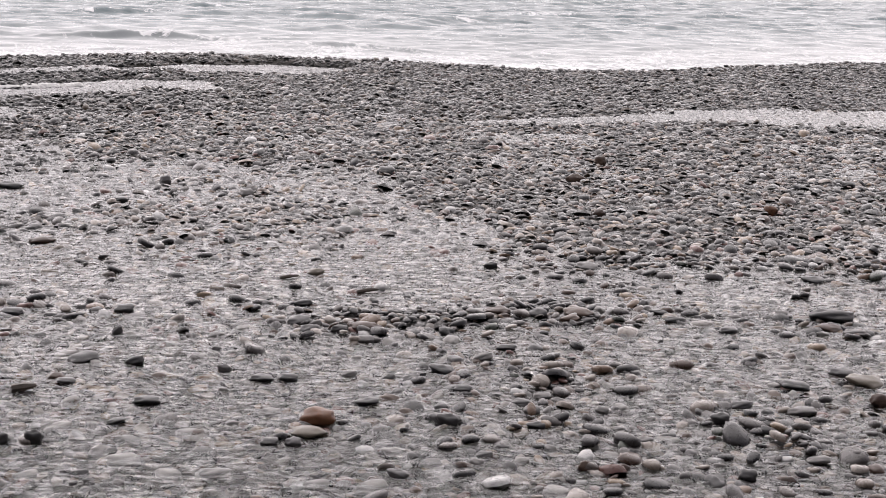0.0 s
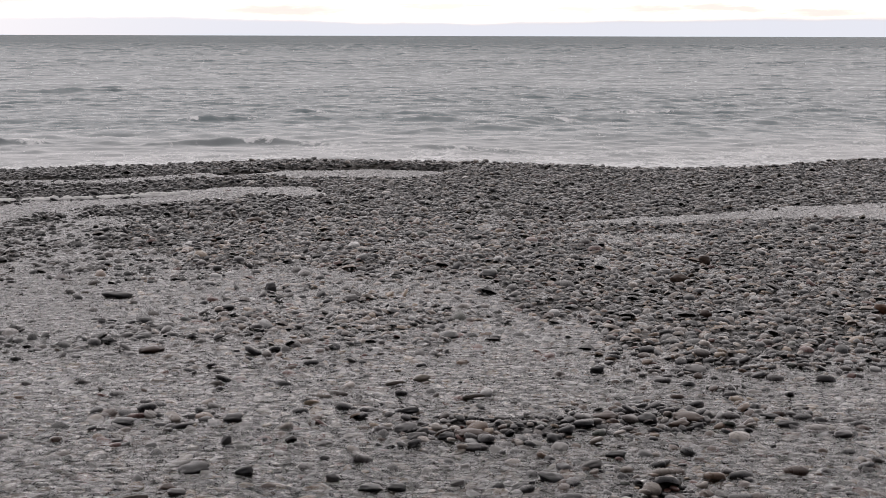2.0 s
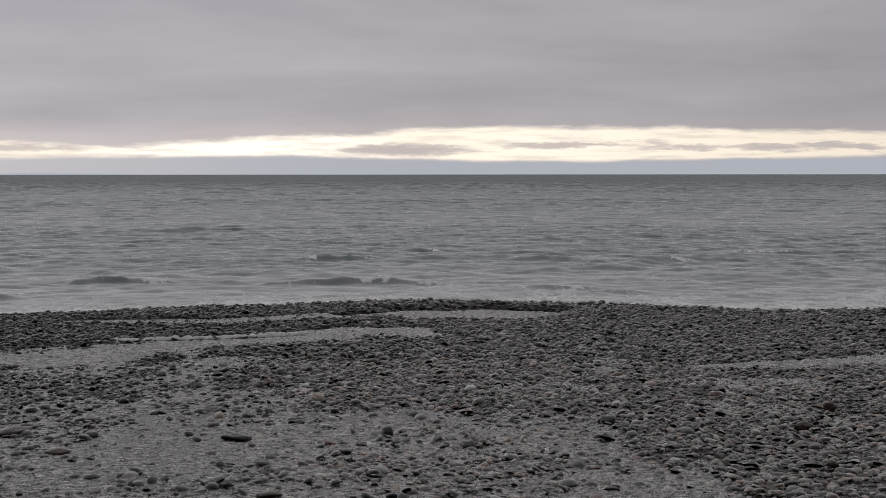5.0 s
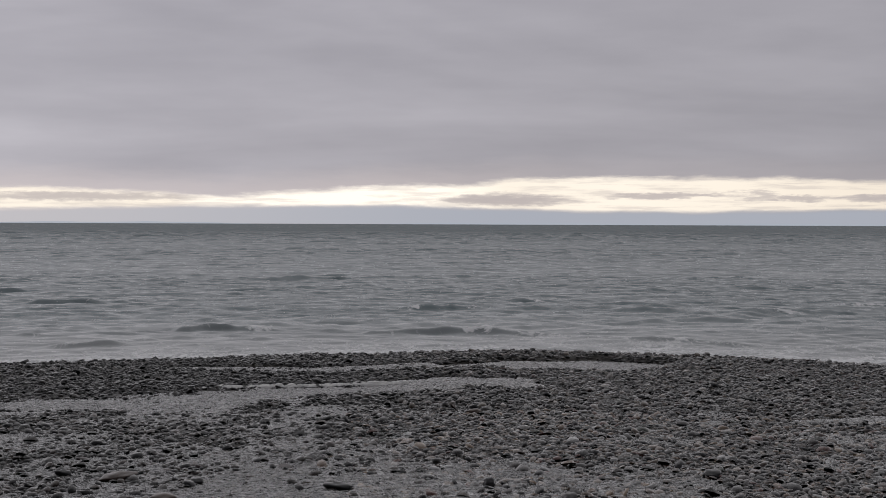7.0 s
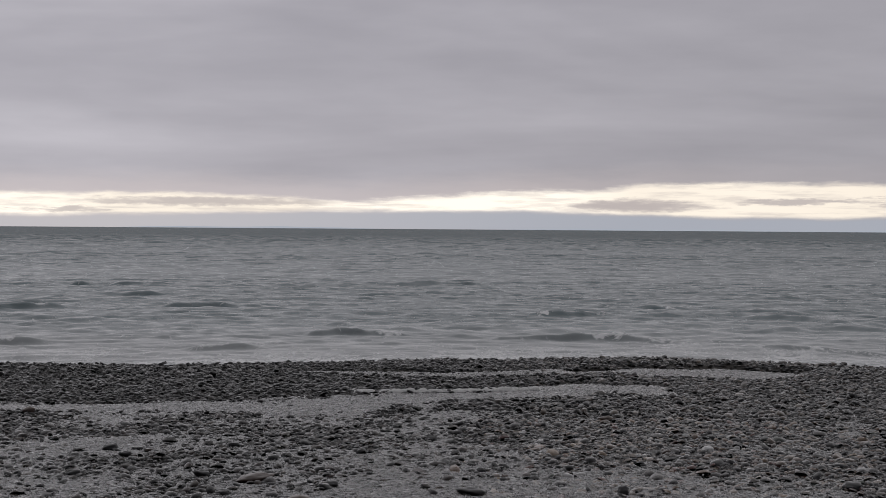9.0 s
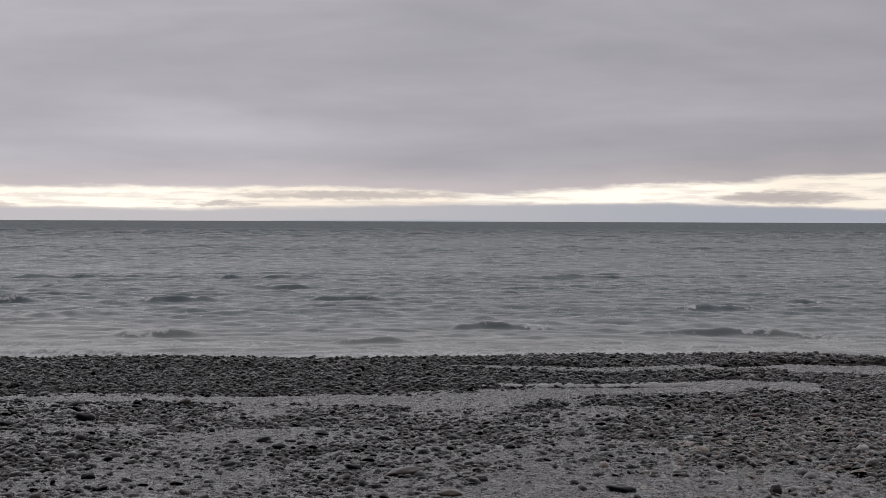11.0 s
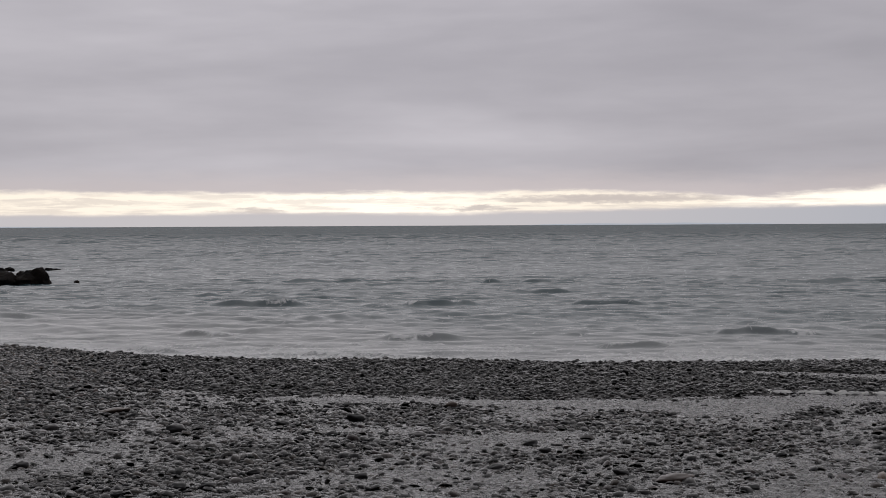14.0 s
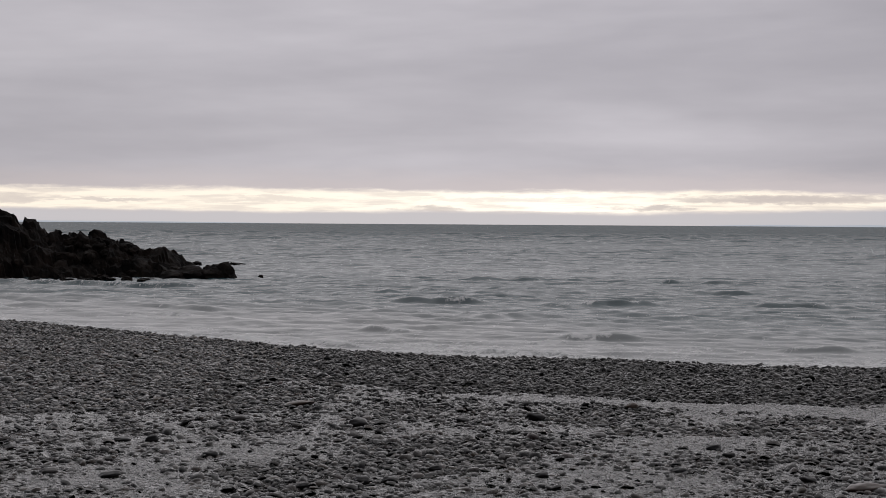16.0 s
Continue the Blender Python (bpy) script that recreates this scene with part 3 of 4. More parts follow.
def strewn(name, label, pattern, r0, r1, a0, a1, step, length, seed, mat=M_PEBBLE, proud=0.0):
    rng = np.random.RandomState(seed)
    gx, gy = np.meshgrid(np.arange(-34, 14, step), np.arange(-6, 34, step * 0.87))
    gx = gx + (np.arange(gx.shape[0]) % 2)[:, None] * step / 2
    x, y = gx.ravel(), gy.ravel()
    a, r = polar(x, y)
    if a1 - a0 > 300:
        a = np.where((r > 3.5) & (a > -20) & (a < 27), 999, a)
    keep = (r > r0) & (r < r1) & (a + 7 * (lattice(x * 9.1, y * 7.7, 2) - 0.5) * ((np.abs(a - 14) < 8) | (np.abs(a - 47) < 8)) > a0) & (a + 7 * (lattice(x * 9.1, y * 7.7, 2) - 0.5) * ((np.abs(a - 14) < 8) | (np.abs(a - 47) < 8)) < a1) & (r < crest(a) + 0.8)
    x, y = x[keep], y[keep]
    x, y = x + rng.uniform(-0.36, 0.36, len(x)) * step, y + rng.uniform(-0.36, 0.36, len(x)) * step
    half = length / 2 * np.exp(rng.normal(0, 0.30, len(x)))
    half = np.clip(half, length * 0.25, length * 1.25)
    big = rng.uniform(0, 1, len(x)) < proud * (0.5 + 0.5 * vnoise(x * 1.3, y * 1.3, 44))
    half = np.where(big, np.clip(half * 1.2, length * 0.5, length * 0.95), half)
    size = np.stack((half, half * rng.uniform(0.6, 0.95, len(x)), half * rng.uniform(0.22, 0.42, len(x))), -1)
    v = shaped(pattern, size, rng)
    z = bed(x, y) - 0.0015 * soft(0.25 - dry(x, y), 0, 0.3) + size[:, 2] * 0.5 + rng.normal(0.0, 0.0095, len(x)) + 0.011 * big
    v = v + np.stack((x, y, z), -1)[:, None]
    nv = len(pattern[0])
    f = pattern[1][None] + (np.arange(len(x)) * nv)[:, None, None]
    me = mesh_of(name, v.reshape(-1, 3), f.ravel(), np.full(f.size // 3, 3), mat)
    return tagged(new(name, me), label, "pebbles", kind="stuff")


NEAR, MID, FAR = dome(8, (50, 10, -28), False), dome(7, (44, -4), False), dome(6, (42, -6), False)
TINY = dome(5, (40, -6), False)
strewn("nearby_pebbles", "wet grey pebbles round the standing place", TINY, 0.25, 5.2, -180, 180, 0.105, 0.11, 15)
strewn("stream_pebbles", "small rounded grey and brown pebbles in shallow running water", NEAR, 3.5, 8.2, -20, 27, 0.050, 0.052, 11, M_STREAM, 0.12)
strewn("beach_pebbles", "wet rounded grey and brown beach pebbles packed close together", MID, 8.2, 11.5, -19, 15, 0.056, 0.056, 12, M_PEBBLE, 0.04)
# past bearing 15 the same pebbles take the shade-darkened copy
strewn("wet_pebbles", "rounded pebbles, darkened for shade, standing out of a thin sheet of water", MID, 8.2, 11.5, 15, 61, 0.056, 0.056, 12, M_SHORE_SHADED, 0.26)
strewn("upper_pebbles", "wet grey and brown pebbles packed on the open beach", FAR, 11.5, 15, -18.5, 15, 0.060, 0.060, 14, M_PEBBLE, 0.06)
strewn("low_pebbles", "wet pebbles, darkened for shade, between shallow streaks of water", FAR, 11.5, 15, 15, 60, 0.060, 0.060, 14, M_SHORE_SHADED, 0.26)
strewn("bar_pebbles", "wet grey and brown pebbles of the low beach bar", TINY, 15, 32, -18, 13, 0.066, 0.066, 13, M_BAR_SHADED, 0.15)
strewn("bank_pebbles", "wet dark grey pebbles of the low beach bar", TINY, 15, 32, 13, 47, 0.066, 0.066, 13, M_BANK_SHADED, 0.12)
strewn("point_pebbles", "wet grey pebbles of the beach towards the rocky point", TINY, 15, 32, 47, 59, 0.066, 0.066, 13, M_BAR_SHADED, 0.15)


# ---------------------------------------------------------------- single stones
STONE_WORDS = {"grey": "mid-grey sea-worn stone lying in shallow running water", "dark": "dark wet rounded stone standing out of shallow water",
               "pale": "pale grey smooth stone under thin running water", "brown": "reddish-brown wet stone among grey pebbles",
               "orange": "rounded orange-brown stone among grey pebbles", "ochre": "flat yellowish-brown stone in shallow water"}


def boulder_mesh(name, mat, seed, lumps, edge=0.0, detail=3):
    """A sea-worn stone, one unit long, wide and high."""
    bm = bmesh.new()
    bmesh.ops.create_icosphere(bm, subdivisions=detail, radius=0.5)
    off = Vector((seed * 3.7, seed * 1.9, seed * 5.1))
    for v in bm.verts:
        c = v.co.normalized()
        q = 2.6 if edge else 2.05
        s = (abs(c.x) ** q + abs(c.y) ** q + abs(c.z) ** q) ** (-1 / q)
        k = 1 + lumps * noise.noise(c * 1.5 + off) - 0.3 * lumps * abs(noise.noise(c * 2.6 - off)) + 0.35 * lumps * noise.noise(c * 3.4 + off) + edge * abs(noise.noise(c * 2.2 - off)) + edge * 0.5 * noise.noise(c * 7 + off)
        v.co = c * 0.5 * s * k
    me = bpy.data.meshes.new(name)
    bm.to_mesh(me)
    bm.free()
    me.polygons.foreach_set("use_smooth", np.full(len(me.polygons), edge == 0.0))
    me.materials.append(mat)
    return me


SHAPES = {c: [boulder_mesh("stone", m, 7 * i + len(c), 0.36) for i in range(4)] for c, m in M_STONE.items()}
count = 0


def stone(colour, x, y, length, high, turn):
    global count
    count += 1
    ob = new("stone", SHAPES[colour][count % 4])
    z = max(float(bed(np.array([x]), np.array([y]))[0]) + 0.006, float(water_level(x, y)) - 0.22 * high)
    if colour == "pale":
        z = float(water_level(x, y)) - 0.9 * high
    ob.matrix_world = pose(x, y, z + high * 0.45, (count * 37) % 17 - 8, (count * 53) % 17 - 8, turn) @ Matrix.Diagonal((length * 1.02, length * (0.62 + 0.05 * (count % 5)), high * 1.25, 1))
    return tagged(ob, STONE_WORDS[colour], "stone", "larger stones on the beach")


stone("orange", -0.42, 4.91, 0.122, 0.054, -8)
stone("ochre", -0.44, 4.77, 0.121, 0.030, -12)
stone("dark", -0.56, 4.66, 0.065, 0.020, -13)
stone("grey", -0.48, 4.66, 0.057, 0.025, -10)
stone("dark", 0.04, 4.95, 0.084, 0.039, -16)
stone("dark", 1.84, 6.68, 0.202, 0.051, -1)
stone("dark", 1.39, 5.51, 0.118, 0.030, -2)
stone("pale", 0.98, 5.14, 0.084, 0.043, -22)
stone("dark", 1.02, 5.06, 0.067, 0.036, -4)
stone("dark", 1.13, 5.24, 0.086, 0.022, 11)
stone("dark", 1.00, 4.46, 0.067, 0.034, -32)
stone("dark", -1.05, 5.06, 0.100, 0.026, -5)
stone("dark", -1.33, 4.60, 0.058, 0.046, 3)
stone("dark", -1.43, 4.58, 0.043, 0.034, 15)
stone("pale", -1.01, 4.47, 0.123, 0.031, 26)
stone("pale", -1.10, 4.55, 0.076, 0.034, 21)
stone("pale", -1.30, 4.78, 0.100, 0.025, 29)
stone("dark", -1.20, 5.57, 0.073, 0.031, 0)
stone("dark", -1.43, 6.42, 0.099, 0.034, -3)
stone("pale", -1.37, 6.34, 0.108, 0.032, 13)
stone("pale", -1.32, 6.02, 0.093, 0.042, -5)
stone("grey", -1.37, 6.02, 0.044, 0.035, 34)
stone("dark", -0.58, 5.41, 0.079, 0.028, 3)
stone("dark", -0.68, 5.40, 0.092, 0.023, 13)
stone("grey", -0.84, 5.51, 0.054, 0.028, -1)
stone("pale", -1.50, 5.69, 0.108, 0.027, 22)
stone("dark", -1.41, 5.59, 0.120, 0.030, 24)
stone("dark", -0.63, 6.32, 0.111, 0.028, 6)
stone("pale", -0.88, 6.26, 0.075, 0.025, 17)
stone("brown", -0.33, 6.23, 0.139, 0.035, 12)
stone("grey", -0.32, 6.03, 0.087, 0.027, 21)
stone("dark", -0.44, 6.19, 0.074, 0.030, 9)
stone("dark", 0.01, 5.61, 0.094, 0.027, -15)
stone("grey", 0.18, 5.80, 0.083, 0.030, 1)
stone("dark", 0.28, 5.97, 0.095, 0.024, -20)
stone("pale", 0.43, 7.03, 0.100, 0.038, 21)
stone("brown", 0.26, 6.61, 0.115, 0.029, 22)
stone("brown", 0.64, 6.60, 0.131, 0.033, -1)
stone("dark", -0.45, 10.97, 0.145, 0.052, -19)
stone("brown", 0.97, 10.81, 0.135, 0.061, -16)
stone("brown", 1.26, 11.83, 0.092, 0.074, -2)
stone("orange", 2.16, 9.58, 0.100, 0.056, -8)
stone("grey", -1.97, 10.20, 0.077, 0.061, 25)
stone("ochre", -0.65, 7.36, 0.082, 0.031, 8)
stone("brown", -2.93, 14.43, 0.148, 0.047, 13)
stone("brown", -2.22, 7.95, 0.136, 0.034, 30)
stone("dark", -1.91, 6.32, 0.110, 0.027, -7)
stone("grey", 1.63, 5.72, 0.100, 0.029, -23)
stone("ochre", 1.69, 5.60, 0.140, 0.035, -7)
stone("brown", 1.67, 5.32, 0.076, 0.048, 5)
stone("grey", 1.27, 4.64, 0.082, 0.021, -8)
stone("grey", 1.34, 5.18, 0.108, 0.027, -14)
stone("pale", 0.92, 4.36, 0.095, 0.027, 5)
stone("pale", 0.38, 4.31, 0.107, 0.027, -29)
stone("brown", 0.48, 4.50, 0.044, 0.034, 6)
stone("brown", 0.60, 4.50, 0.048, 0.026, 7)
stone("grey", -0.12, 4.39, 0.068, 0.024, -14)
stone("pale", -0.69, 4.38, 0.102, 0.025, 26)
stone("pale", -0.84, 4.35, 0.087, 0.022, 5)
stone("pale", -0.20, 4.31, 0.106, 0.027, 9)
stone("dark", 0.35, 4.93, 0.068, 0.021, -1)
stone("dark", 0.31, 5.20, 0.076, 0.019, -26)
stone("grey", 0.34, 5.10, 0.066, 0.027, -7)
stone("grey", 1.29, 6.37, 0.083, 0.025, 7)
stone("dark", 1.02, 6.68, 0.086, 0.021, -7)
stone("dark", 1.08, 6.53, 0.094, 0.024, 7)
stone("grey", 0.60, 5.13, 0.054, 0.021, -24)
stone("dark", -1.11, 4.82, 0.064, 0.016, 18)
stone("dark", -0.26, 5.15, 0.087, 0.022, 16)
stone("dark", -0.64, 6.66, 0.090, 0.026, -16)
stone("dark", 0.09, 5.36, 0.078, 0.019, -12)
stone("grey", 0.39, 5.29, 0.073, 0.019, 8)
stone("brown", 1.77, 6.47, 0.106, 0.027, -20)
stone("grey", 1.87, 6.39, 0.105, 0.026, 4)
stone("grey", -1.40, 5.28, 0.075, 0.019, 9)
stone("pale", -1.03, 4.66, 0.097, 0.024, -11)
stone("pale", -1.27, 4.30, 0.073, 0.020, 19)
stone("grey", -0.35, 5.51, 0.058, 0.018, 7)
stone("grey", -1.34, 9.79, 0.100, 0.045, 18)
stone("dark", -2.11, 9.38, 0.112, 0.034, 30)
stone("dark", -2.96, 9.80, 0.199, 0.050, 5)
stone("dark", 0.70, 8.68, 0.089, 0.032, 10)
stone("pale", 0.60, 7.50, 0.130, 0.033, 17)
stone("grey", 0.78, 7.70, 0.122, 0.030, -31)
stone("dark", 0.26, 7.64, 0.072, 0.034, 11)
stone("brown", 1.00, 9.31, 0.080, 0.044, -31)
stone("grey", -0.25, 12.04, 0.112, 0.048, 13)
stone("dark", 3.03, 10.92, 0.106, 0.044, -10)
stone("dark", 1.95, 7.53, 0.116, 0.029, -26)
stone("pale", 0.59, 4.66, 0.076, 0.019, -9)
stone("pale", 0.95, 5.33, 0.065, 0.016, 5)
stone("pale", -0.60, 5.03, 0.082, 0.020, 12)
stone("pale", -0.14, 4.64, 0.083, 0.021, 17)
stone("dark", 0.16, 4.61, 0.056, 0.014, -7)
stone("pale", -0.37, 4.30, 0.089, 0.022, 0)
stone("pale", -0.02, 4.54, 0.074, 0.019, 5)
stone("pale", 0.80, 4.85, 0.088, 0.022, -4)
stone("pale", 1.41, 5.81, 0.072, 0.019, 1)
stone("pale", -0.85, 4.75, 0.086, 0.022, 5)
stone("dark", -9.49, 9.76, 0.198, 0.080, 67)
stone("dark", -8.64, 11.37, 0.176, 0.076, 29)
stone("brown", -11.05, 10.50, 0.33, 0.055, 50)
stone("dark", -8.74, 6.40, 0.158, 0.044, 61)
stone("brown", -4.59, 9.76, 0.26, 0.062, 41)
stone("dark", -8.97, 7.54, 0.117, 0.054, 71)
stone("dark", -9.98, 7.78, 0.107, 0.055, 41)
stone("dark", -7.28, 7.46, 0.112, 0.050, 48)
stone("dark", -7.14, 7.61, 0.113, 0.050, 21)
stone("dark", -5.05, 9.83, 0.120, 0.054, 39)
stone("pale", -16.18, 13.15, 0.144, 0.065, 69)
stone("dark", -7.40, 7.00, 0.094, 0.038, 36)
stone("dark", -6.55, 8.60, 0.100, 0.041, 21)
stone("grey", -7.51, 10.76, 0.141, 0.045, 49)
stone("dark", -7.26, 8.24, 0.102, 0.042, 35)
stone("grey", -9.17, 6.19, 0.127, 0.040, 77)
stone("dark", -10.16, 7.60, 0.146, 0.037, 68)
stone("dark", -8.95, 10.63, 0.128, 0.055, 49)
stone("dark", -5.93, 9.51, 0.113, 0.047, 54)
stone("brown", -8.51, 12.87, 0.119, 0.064, 18)
stone("grey", -10.53, 9.22, 0.150, 0.054, 53)
stone("dark", -6.08, 10.52, 0.103, 0.048, 39)
stone("dark", -6.39, 10.82, 0.126, 0.048, 35)
stone("dark", -3.98, 9.73, 0.098, 0.040, 31)
stone("brown", -3.95, 9.08, 0.154, 0.039, 6)


# the nearest pebbles of the stream, one by one
rng = np.random.RandomState(5)
placed = 0
while placed < 250:
    x, y = rng.uniform(-1.7, 1.9), rng.uniform(4.15, 6.9)
    d = float(dry(x, y))
    if rng.uniform(-1.1, 0.7) > d or abs(x) > 0.34 * y:
        continue
    colour = ("grey", "dark", "dark", "grey", "brown", "pale")[rng.randint(6)]
    size = float(np.clip(0.050 * math.exp(rng.normal(0, 0.28)), 0.032, 0.09))
    ob = new("pebble", SHAPES[colour][rng.randint(4)])
    z = float(bed(np.array([x]), np.array([y]))[0])
    ob.matrix_world = pose(x, y, max(z + size * 0.2, float(water_level(x, y)) - size * 0.1), rng.uniform(-12, 12), rng.uniform(-12, 12), rng.uniform(0, 180)) @ Matrix.Diagonal((size, size * rng.uniform(0.6, 0.9), size * rng.uniform(0.4, 0.6), 1))
    tagged(ob, {"grey": "small grey rounded pebble in shallow water", "dark": "small dark wet pebble in shallow water", "brown": "small reddish-brown pebble in shallow water",
                "pale": "small pale pebble under shallow water"}[colour], "pebble", "pebbles in the stream")
    placed += 1


# ---------------------------------------------------------------- driftwood twigs
def twig(x, y, length, thick, turn):
    bm = bmesh.new()
    rings = []
    for i in range(9):
        s = i / 8 - 0.5
        c = Vector((s * length, 0.06 * length * math.sin(5 * s + x), 0.03 * length * math.cos(4 * s)))
        rad = thick * (0.55 - 0.35 * abs(s) - 0.25 * s)
        rings.append([bm.verts.new(c + Vector((0, rad * math.cos(k * math.pi / 3), rad * math.sin(k * math.pi / 3)))) for k in range(6)])
    for p, q in zip(rings[:-1], rings[1:]):
        for k in range(6):
            bm.faces.new((p[k], p[(k + 1) % 6], q[(k + 1) % 6], q[k]))
    bm.faces.new(rings[0][::-1])
    bm.faces.new(rings[-1])
    bmesh.ops.recalc_face_normals(bm, faces=bm.faces)
    me = bpy.data.meshes.new("twig")
    bm.to_mesh(me)
    bm.free()
    me.materials.append(M_TWIG)
    ob = new("driftwood_twig", me)
    ob.matrix_world = pose(x, y, float(water_level(x, y)) + thick * 0.5, 0, -4, turn)
    return tagged(ob, "short dark wet driftwood twig lying in shallow water", "driftwood", "driftwood twigs")


twig(-0.77, 7.22, 0.10, 0.018, 15)
twig(-0.36, 6.95, 0.11, 0.02, 12)
twig(-1.52, 5.15, 0.09, 0.03, 20)


# ---------------------------------------------------------------- rocky point across the bay
def point_top(a):
    return np.interp(a, (47.7, 48.1, 48.6, 49.1, 49.6, 50.1, 50.5, 51.2, 51.7, 52.1, 52.9, 53.8, 54.8, 55.3, 55.6, 56.0, 57.0, 60, 66, 74),
                     (-1.3, -0.75, -0.3, -0.25, -0.1, 0.2, 0.55, 0.78, 0.62, 0.82, 0.95, 1.1, 1.22, 1.34, 1.62, 1.45, 1.85, 2.5, 3.8, 5.8))


def blocks(x, y, size, seed):
    """Tilted blocks with sharp steps between."""
    q, s = (x * 0.8 + y * 0.6) / size, (y * 0.8 - x * 0.6) / size
    q, s = q + 0.45 * vnoise(q, s, seed), s + 0.45 * vnoise(q * 1.1, s * 1.1, seed + 1)
    i, j = np.floor(q), np.floor(s)
    h = lattice(i, j, seed + 2) - 0.5
    return h + (q - i - 0.5) * (lattice(i, j, seed + 3) - 0.5) + (s - j - 0.5) * (lattice(i, j, seed + 4) - 0.5)


def point_height(x, y):
    a, r = polar(x, y)
    front = 56.5 + 1.2 * vnoise(a / 1.3, a * 0, 71) + np.interp(a, (48, 50, 57, 64, 74), (1.5, 0.3, -1.2, -8, -22))
    top = point_top(a)
    up = soft(r - front, -0.6, 5.5) ** 0.8
    back = 1 - soft(r - front, 7.0, 16.0)
    body = np.minimum(up, back)
    z = SEA - 0.7 + (top - SEA + 0.55) * body
    rough = np.clip((top - SEA) / 1.6, 0.28, 1.4) * soft(body, 0.02, 0.3)
    z = z + rough * (0.46 * blocks(x, y, 0.9, 81) + 0.34 * blocks(x, y, 0.4, 91) + 0.12 * fbm(x * 1.3, y * 1.3, 85) - 0.1)
    return z


point = tagged(new("rocky_point"), "dark jagged rocky point running into the grey sea", "rocks")
point.matrix_world = pose(-45.0, 35.0, SEA)


def crag(a0, a1, step, r0, r1, label):
    """One stretch of the point, by bearing and distance, overlapping the next."""
    me = grid_mesh("crag", np.arange(a0, a1 + step / 2, step), np.arange(r0, r1, 0.16 if step < 0.2 else 0.7), point_height, M_ROCK)
    me.polygons.foreach_set("use_smooth", np.zeros(len(me.polygons), bool))
    ob = new("crag", me)
    ob.parent = point
    ob.matrix_parent_inverse = point.matrix_world.inverted()
    tagged(ob, label)


crag(47.3, 49.6, 0.1, 52, 72, "low dark rocks at the tip")
crag(49.6, 51.4, 0.1, 52, 72, "jagged dark crag")
crag(51.4, 53.3, 0.1, 52, 72, "rounded dark crag")
crag(53.3, 55.2, 0.1, 52, 72, "dark crag with reddish-brown faces")
crag(55.2, 58.5, 0.1, 52, 72, "high dark crag")
crag(58.5, 74.3, 0.7, 28, 82, "high dark ridge towards the land")


def boulder(a, r, wide, high, seed, words="dark wet boulder standing in the sea off a rocky point"):
    ob = new("boulder", boulder_mesh("boulder", M_ROCK, seed, 0.3, 0.28))
    ob.matrix_world = pose(-math.sin(radians(a)) * r, math.cos(radians(a)) * r, SEA + high * 0.3, 6, -5, a + seed * 20) @ Matrix.Diagonal((wide, wide * 0.8, high * 1.3, 1))
    return tagged(ob, words, "rock", "boulders off the point")


# tumbled blocks along the ridge of the point
rng = np.random.RandomState(8)
for i in range(34):
    a = 49.2 + 9.0 * rng.uniform() ** 1.1
    r = 57.5 + rng.uniform(-1.2, 6.0)
    x, y = -math.sin(radians(a)) * r, math.cos(radians(a)) * r
    wide = rng.uniform(0.3, 0.7)
    ob = new("rock_block", boulder_mesh("rock_block", M_ROCK, 20 + i, 0.25, 0.35))
    ob.matrix_world = pose(x, y, float(point_height(np.array([x]), np.array([y]))[0]) + 0.05, rng.uniform(-25, 25), rng.uniform(-25, 25), rng.uniform(0, 180)) @ Matrix.Diagonal((wide, wide * 0.7, wide * rng.uniform(0.5, 0.9), 1))
    tagged(ob, "dark angular rock block lying on a rocky point", "rock", "blocks on the point")
boulder(48.85, 57.6, 1.0, 0.62, 1)
boulder(49.35, 57.3, 1.1, 0.42, 2)
boulder(50.0, 57.0, 1.3, 0.5, 3)
boulder(50.6, 56.6, 1.2, 0.35, 4)
boulder(47.3, 58.5, 0.24, 0.14, 5)
boulder(48.25, 74.0, 0.5, 0.2, 6)
boulder(48.0, 74.5, 0.35, 0.16, 7)
boulder(49.7, 75.0, 0.45, 0.22, 8)
rng = np.random.RandomState(12)
for i in range(16):
    boulder(51.5 + 5.6 * rng.uniform(), 54.2 + 1.6 * rng.uniform(), rng.uniform(0.25, 0.7), rng.uniform(0.10, 0.26), 9 + i, "low dark rock at the foot of a rocky point")


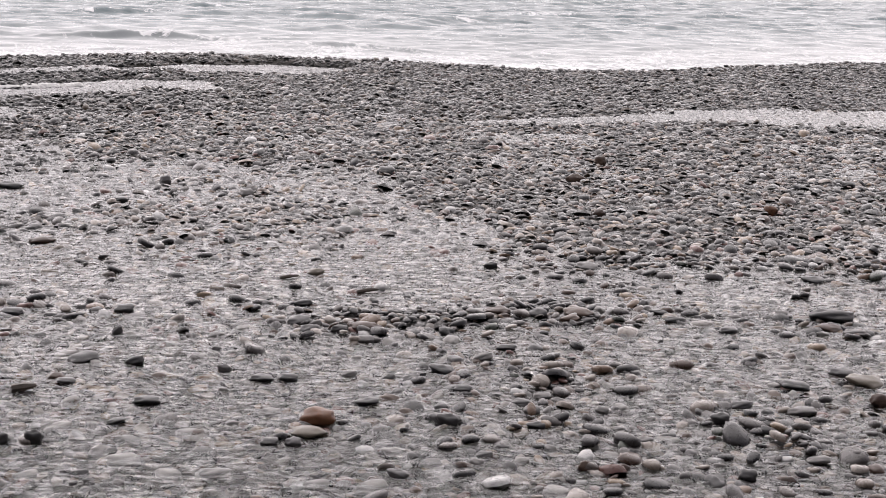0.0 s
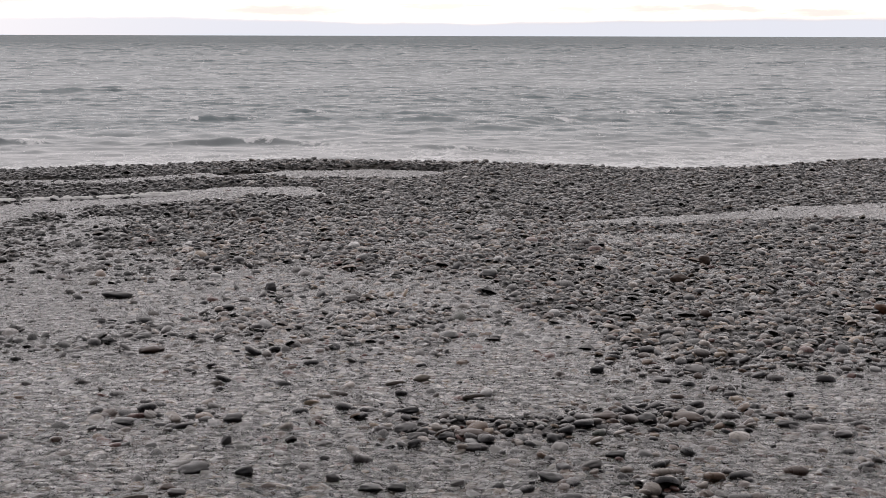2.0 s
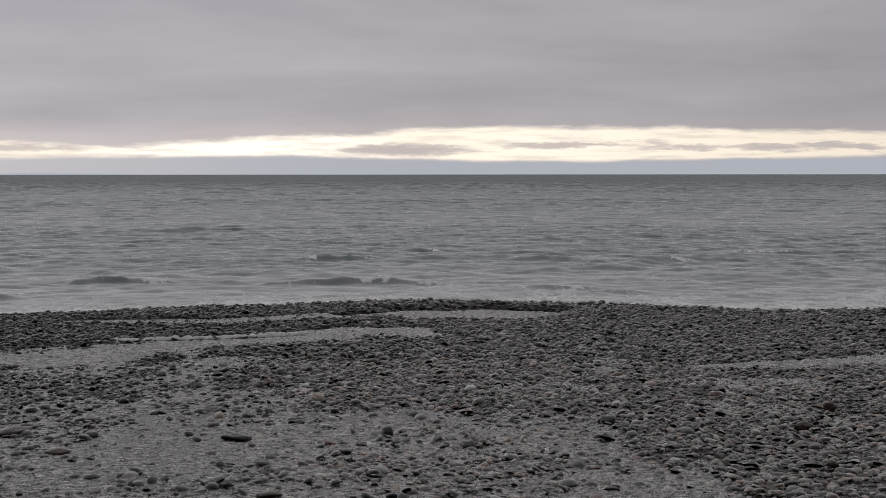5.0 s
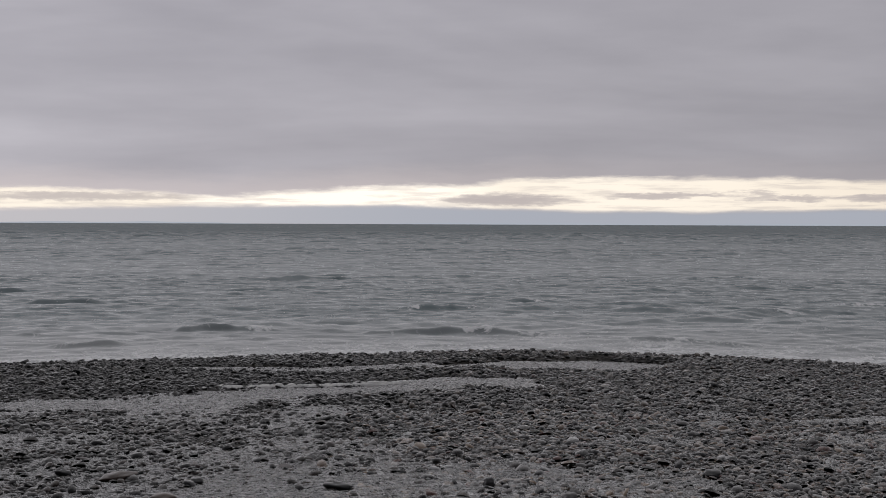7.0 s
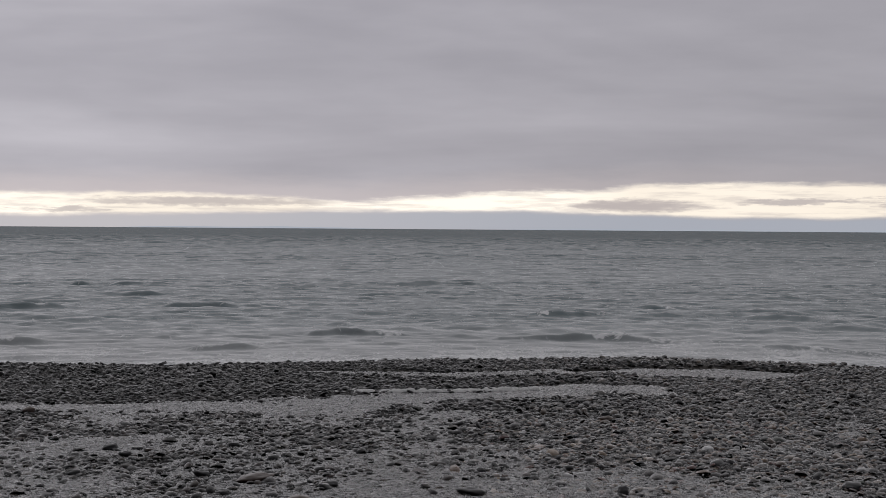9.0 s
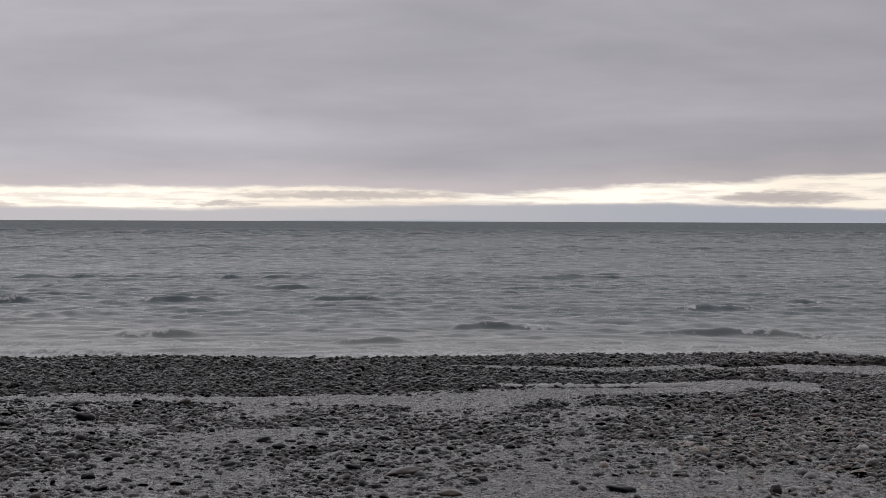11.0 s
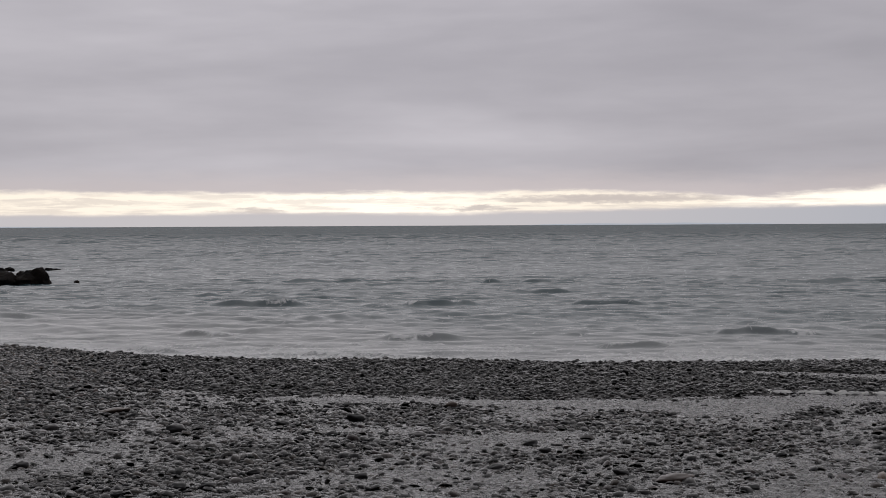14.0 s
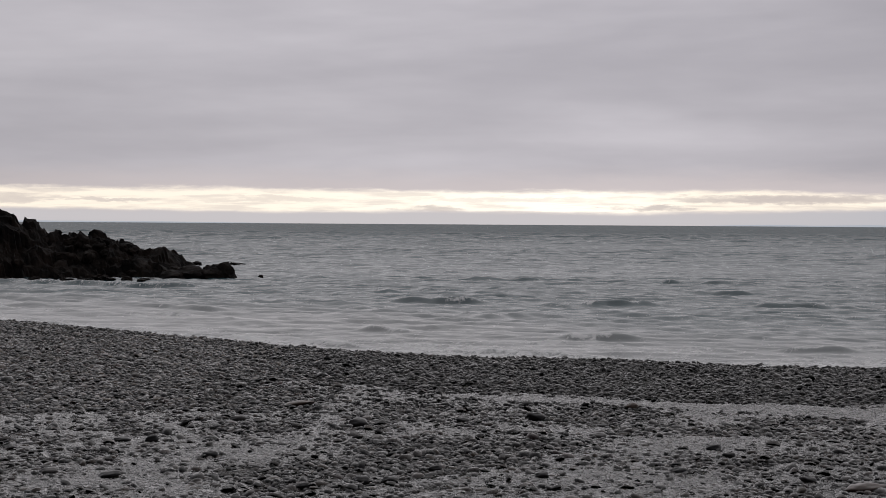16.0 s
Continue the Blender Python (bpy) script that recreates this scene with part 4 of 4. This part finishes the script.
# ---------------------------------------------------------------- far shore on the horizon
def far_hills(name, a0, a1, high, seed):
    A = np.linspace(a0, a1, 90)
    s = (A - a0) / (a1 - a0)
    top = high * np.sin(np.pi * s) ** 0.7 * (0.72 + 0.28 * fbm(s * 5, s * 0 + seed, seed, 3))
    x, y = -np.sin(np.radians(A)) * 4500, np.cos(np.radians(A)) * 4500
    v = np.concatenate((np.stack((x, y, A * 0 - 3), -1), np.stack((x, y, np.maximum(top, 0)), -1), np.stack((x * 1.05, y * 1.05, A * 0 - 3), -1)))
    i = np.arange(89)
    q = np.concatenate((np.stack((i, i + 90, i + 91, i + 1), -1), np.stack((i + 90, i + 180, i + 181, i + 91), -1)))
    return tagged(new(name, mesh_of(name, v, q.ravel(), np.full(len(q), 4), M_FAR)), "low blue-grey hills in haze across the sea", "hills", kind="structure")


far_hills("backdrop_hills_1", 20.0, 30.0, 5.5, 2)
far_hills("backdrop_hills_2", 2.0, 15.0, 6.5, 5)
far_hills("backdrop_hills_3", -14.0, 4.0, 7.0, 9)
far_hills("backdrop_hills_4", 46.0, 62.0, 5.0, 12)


# ---------------------------------------------------------------- foam along the stream's edge
def foam_line(points, seed):
    """A low, broken ridge of foam."""
    rng = np.random.RandomState(seed)
    v, f, m = [], [], 0
    pat = dome(7, (45, 0), False)
    for (x0, y0), (x1, y1) in zip(points[:-1], points[1:]):
        k = int(math.hypot(x1 - x0, y1 - y0) / 0.011)
        for i in range(k):
            s = i / k
            x, y = x0 + (x1 - x0) * s + rng.normal(0, 0.04), y0 + (y1 - y0) * s + rng.normal(0, 0.05)
            if float(vnoise(x * 1.6, y * 1.6, seed)) < -0.35:
                continue
            size = 0.016 + 0.045 * rng.uniform() ** 2
            p = pat[0] * (size * 1.3, size, size * rng.uniform(0.5, 0.9)) + (x, y, float(water_level(x, y)))
            v.append(p)
            f.append(pat[1] + m)
            m += len(p)
    f = np.concatenate(f)
    me = mesh_of("stream_foam", np.concatenate(v), f.ravel(), np.full(len(f), 3), M_FOAM)
    return tagged(new("stream_foam", me), "broken line of white foam along a stream on the beach", "foam", kind="stuff")


foam_line(((-6.5, 16.1), (-5.9, 16.45), (-5.2, 16.85), (-4.6, 17.3), (-4.4, 17.45)), 3)
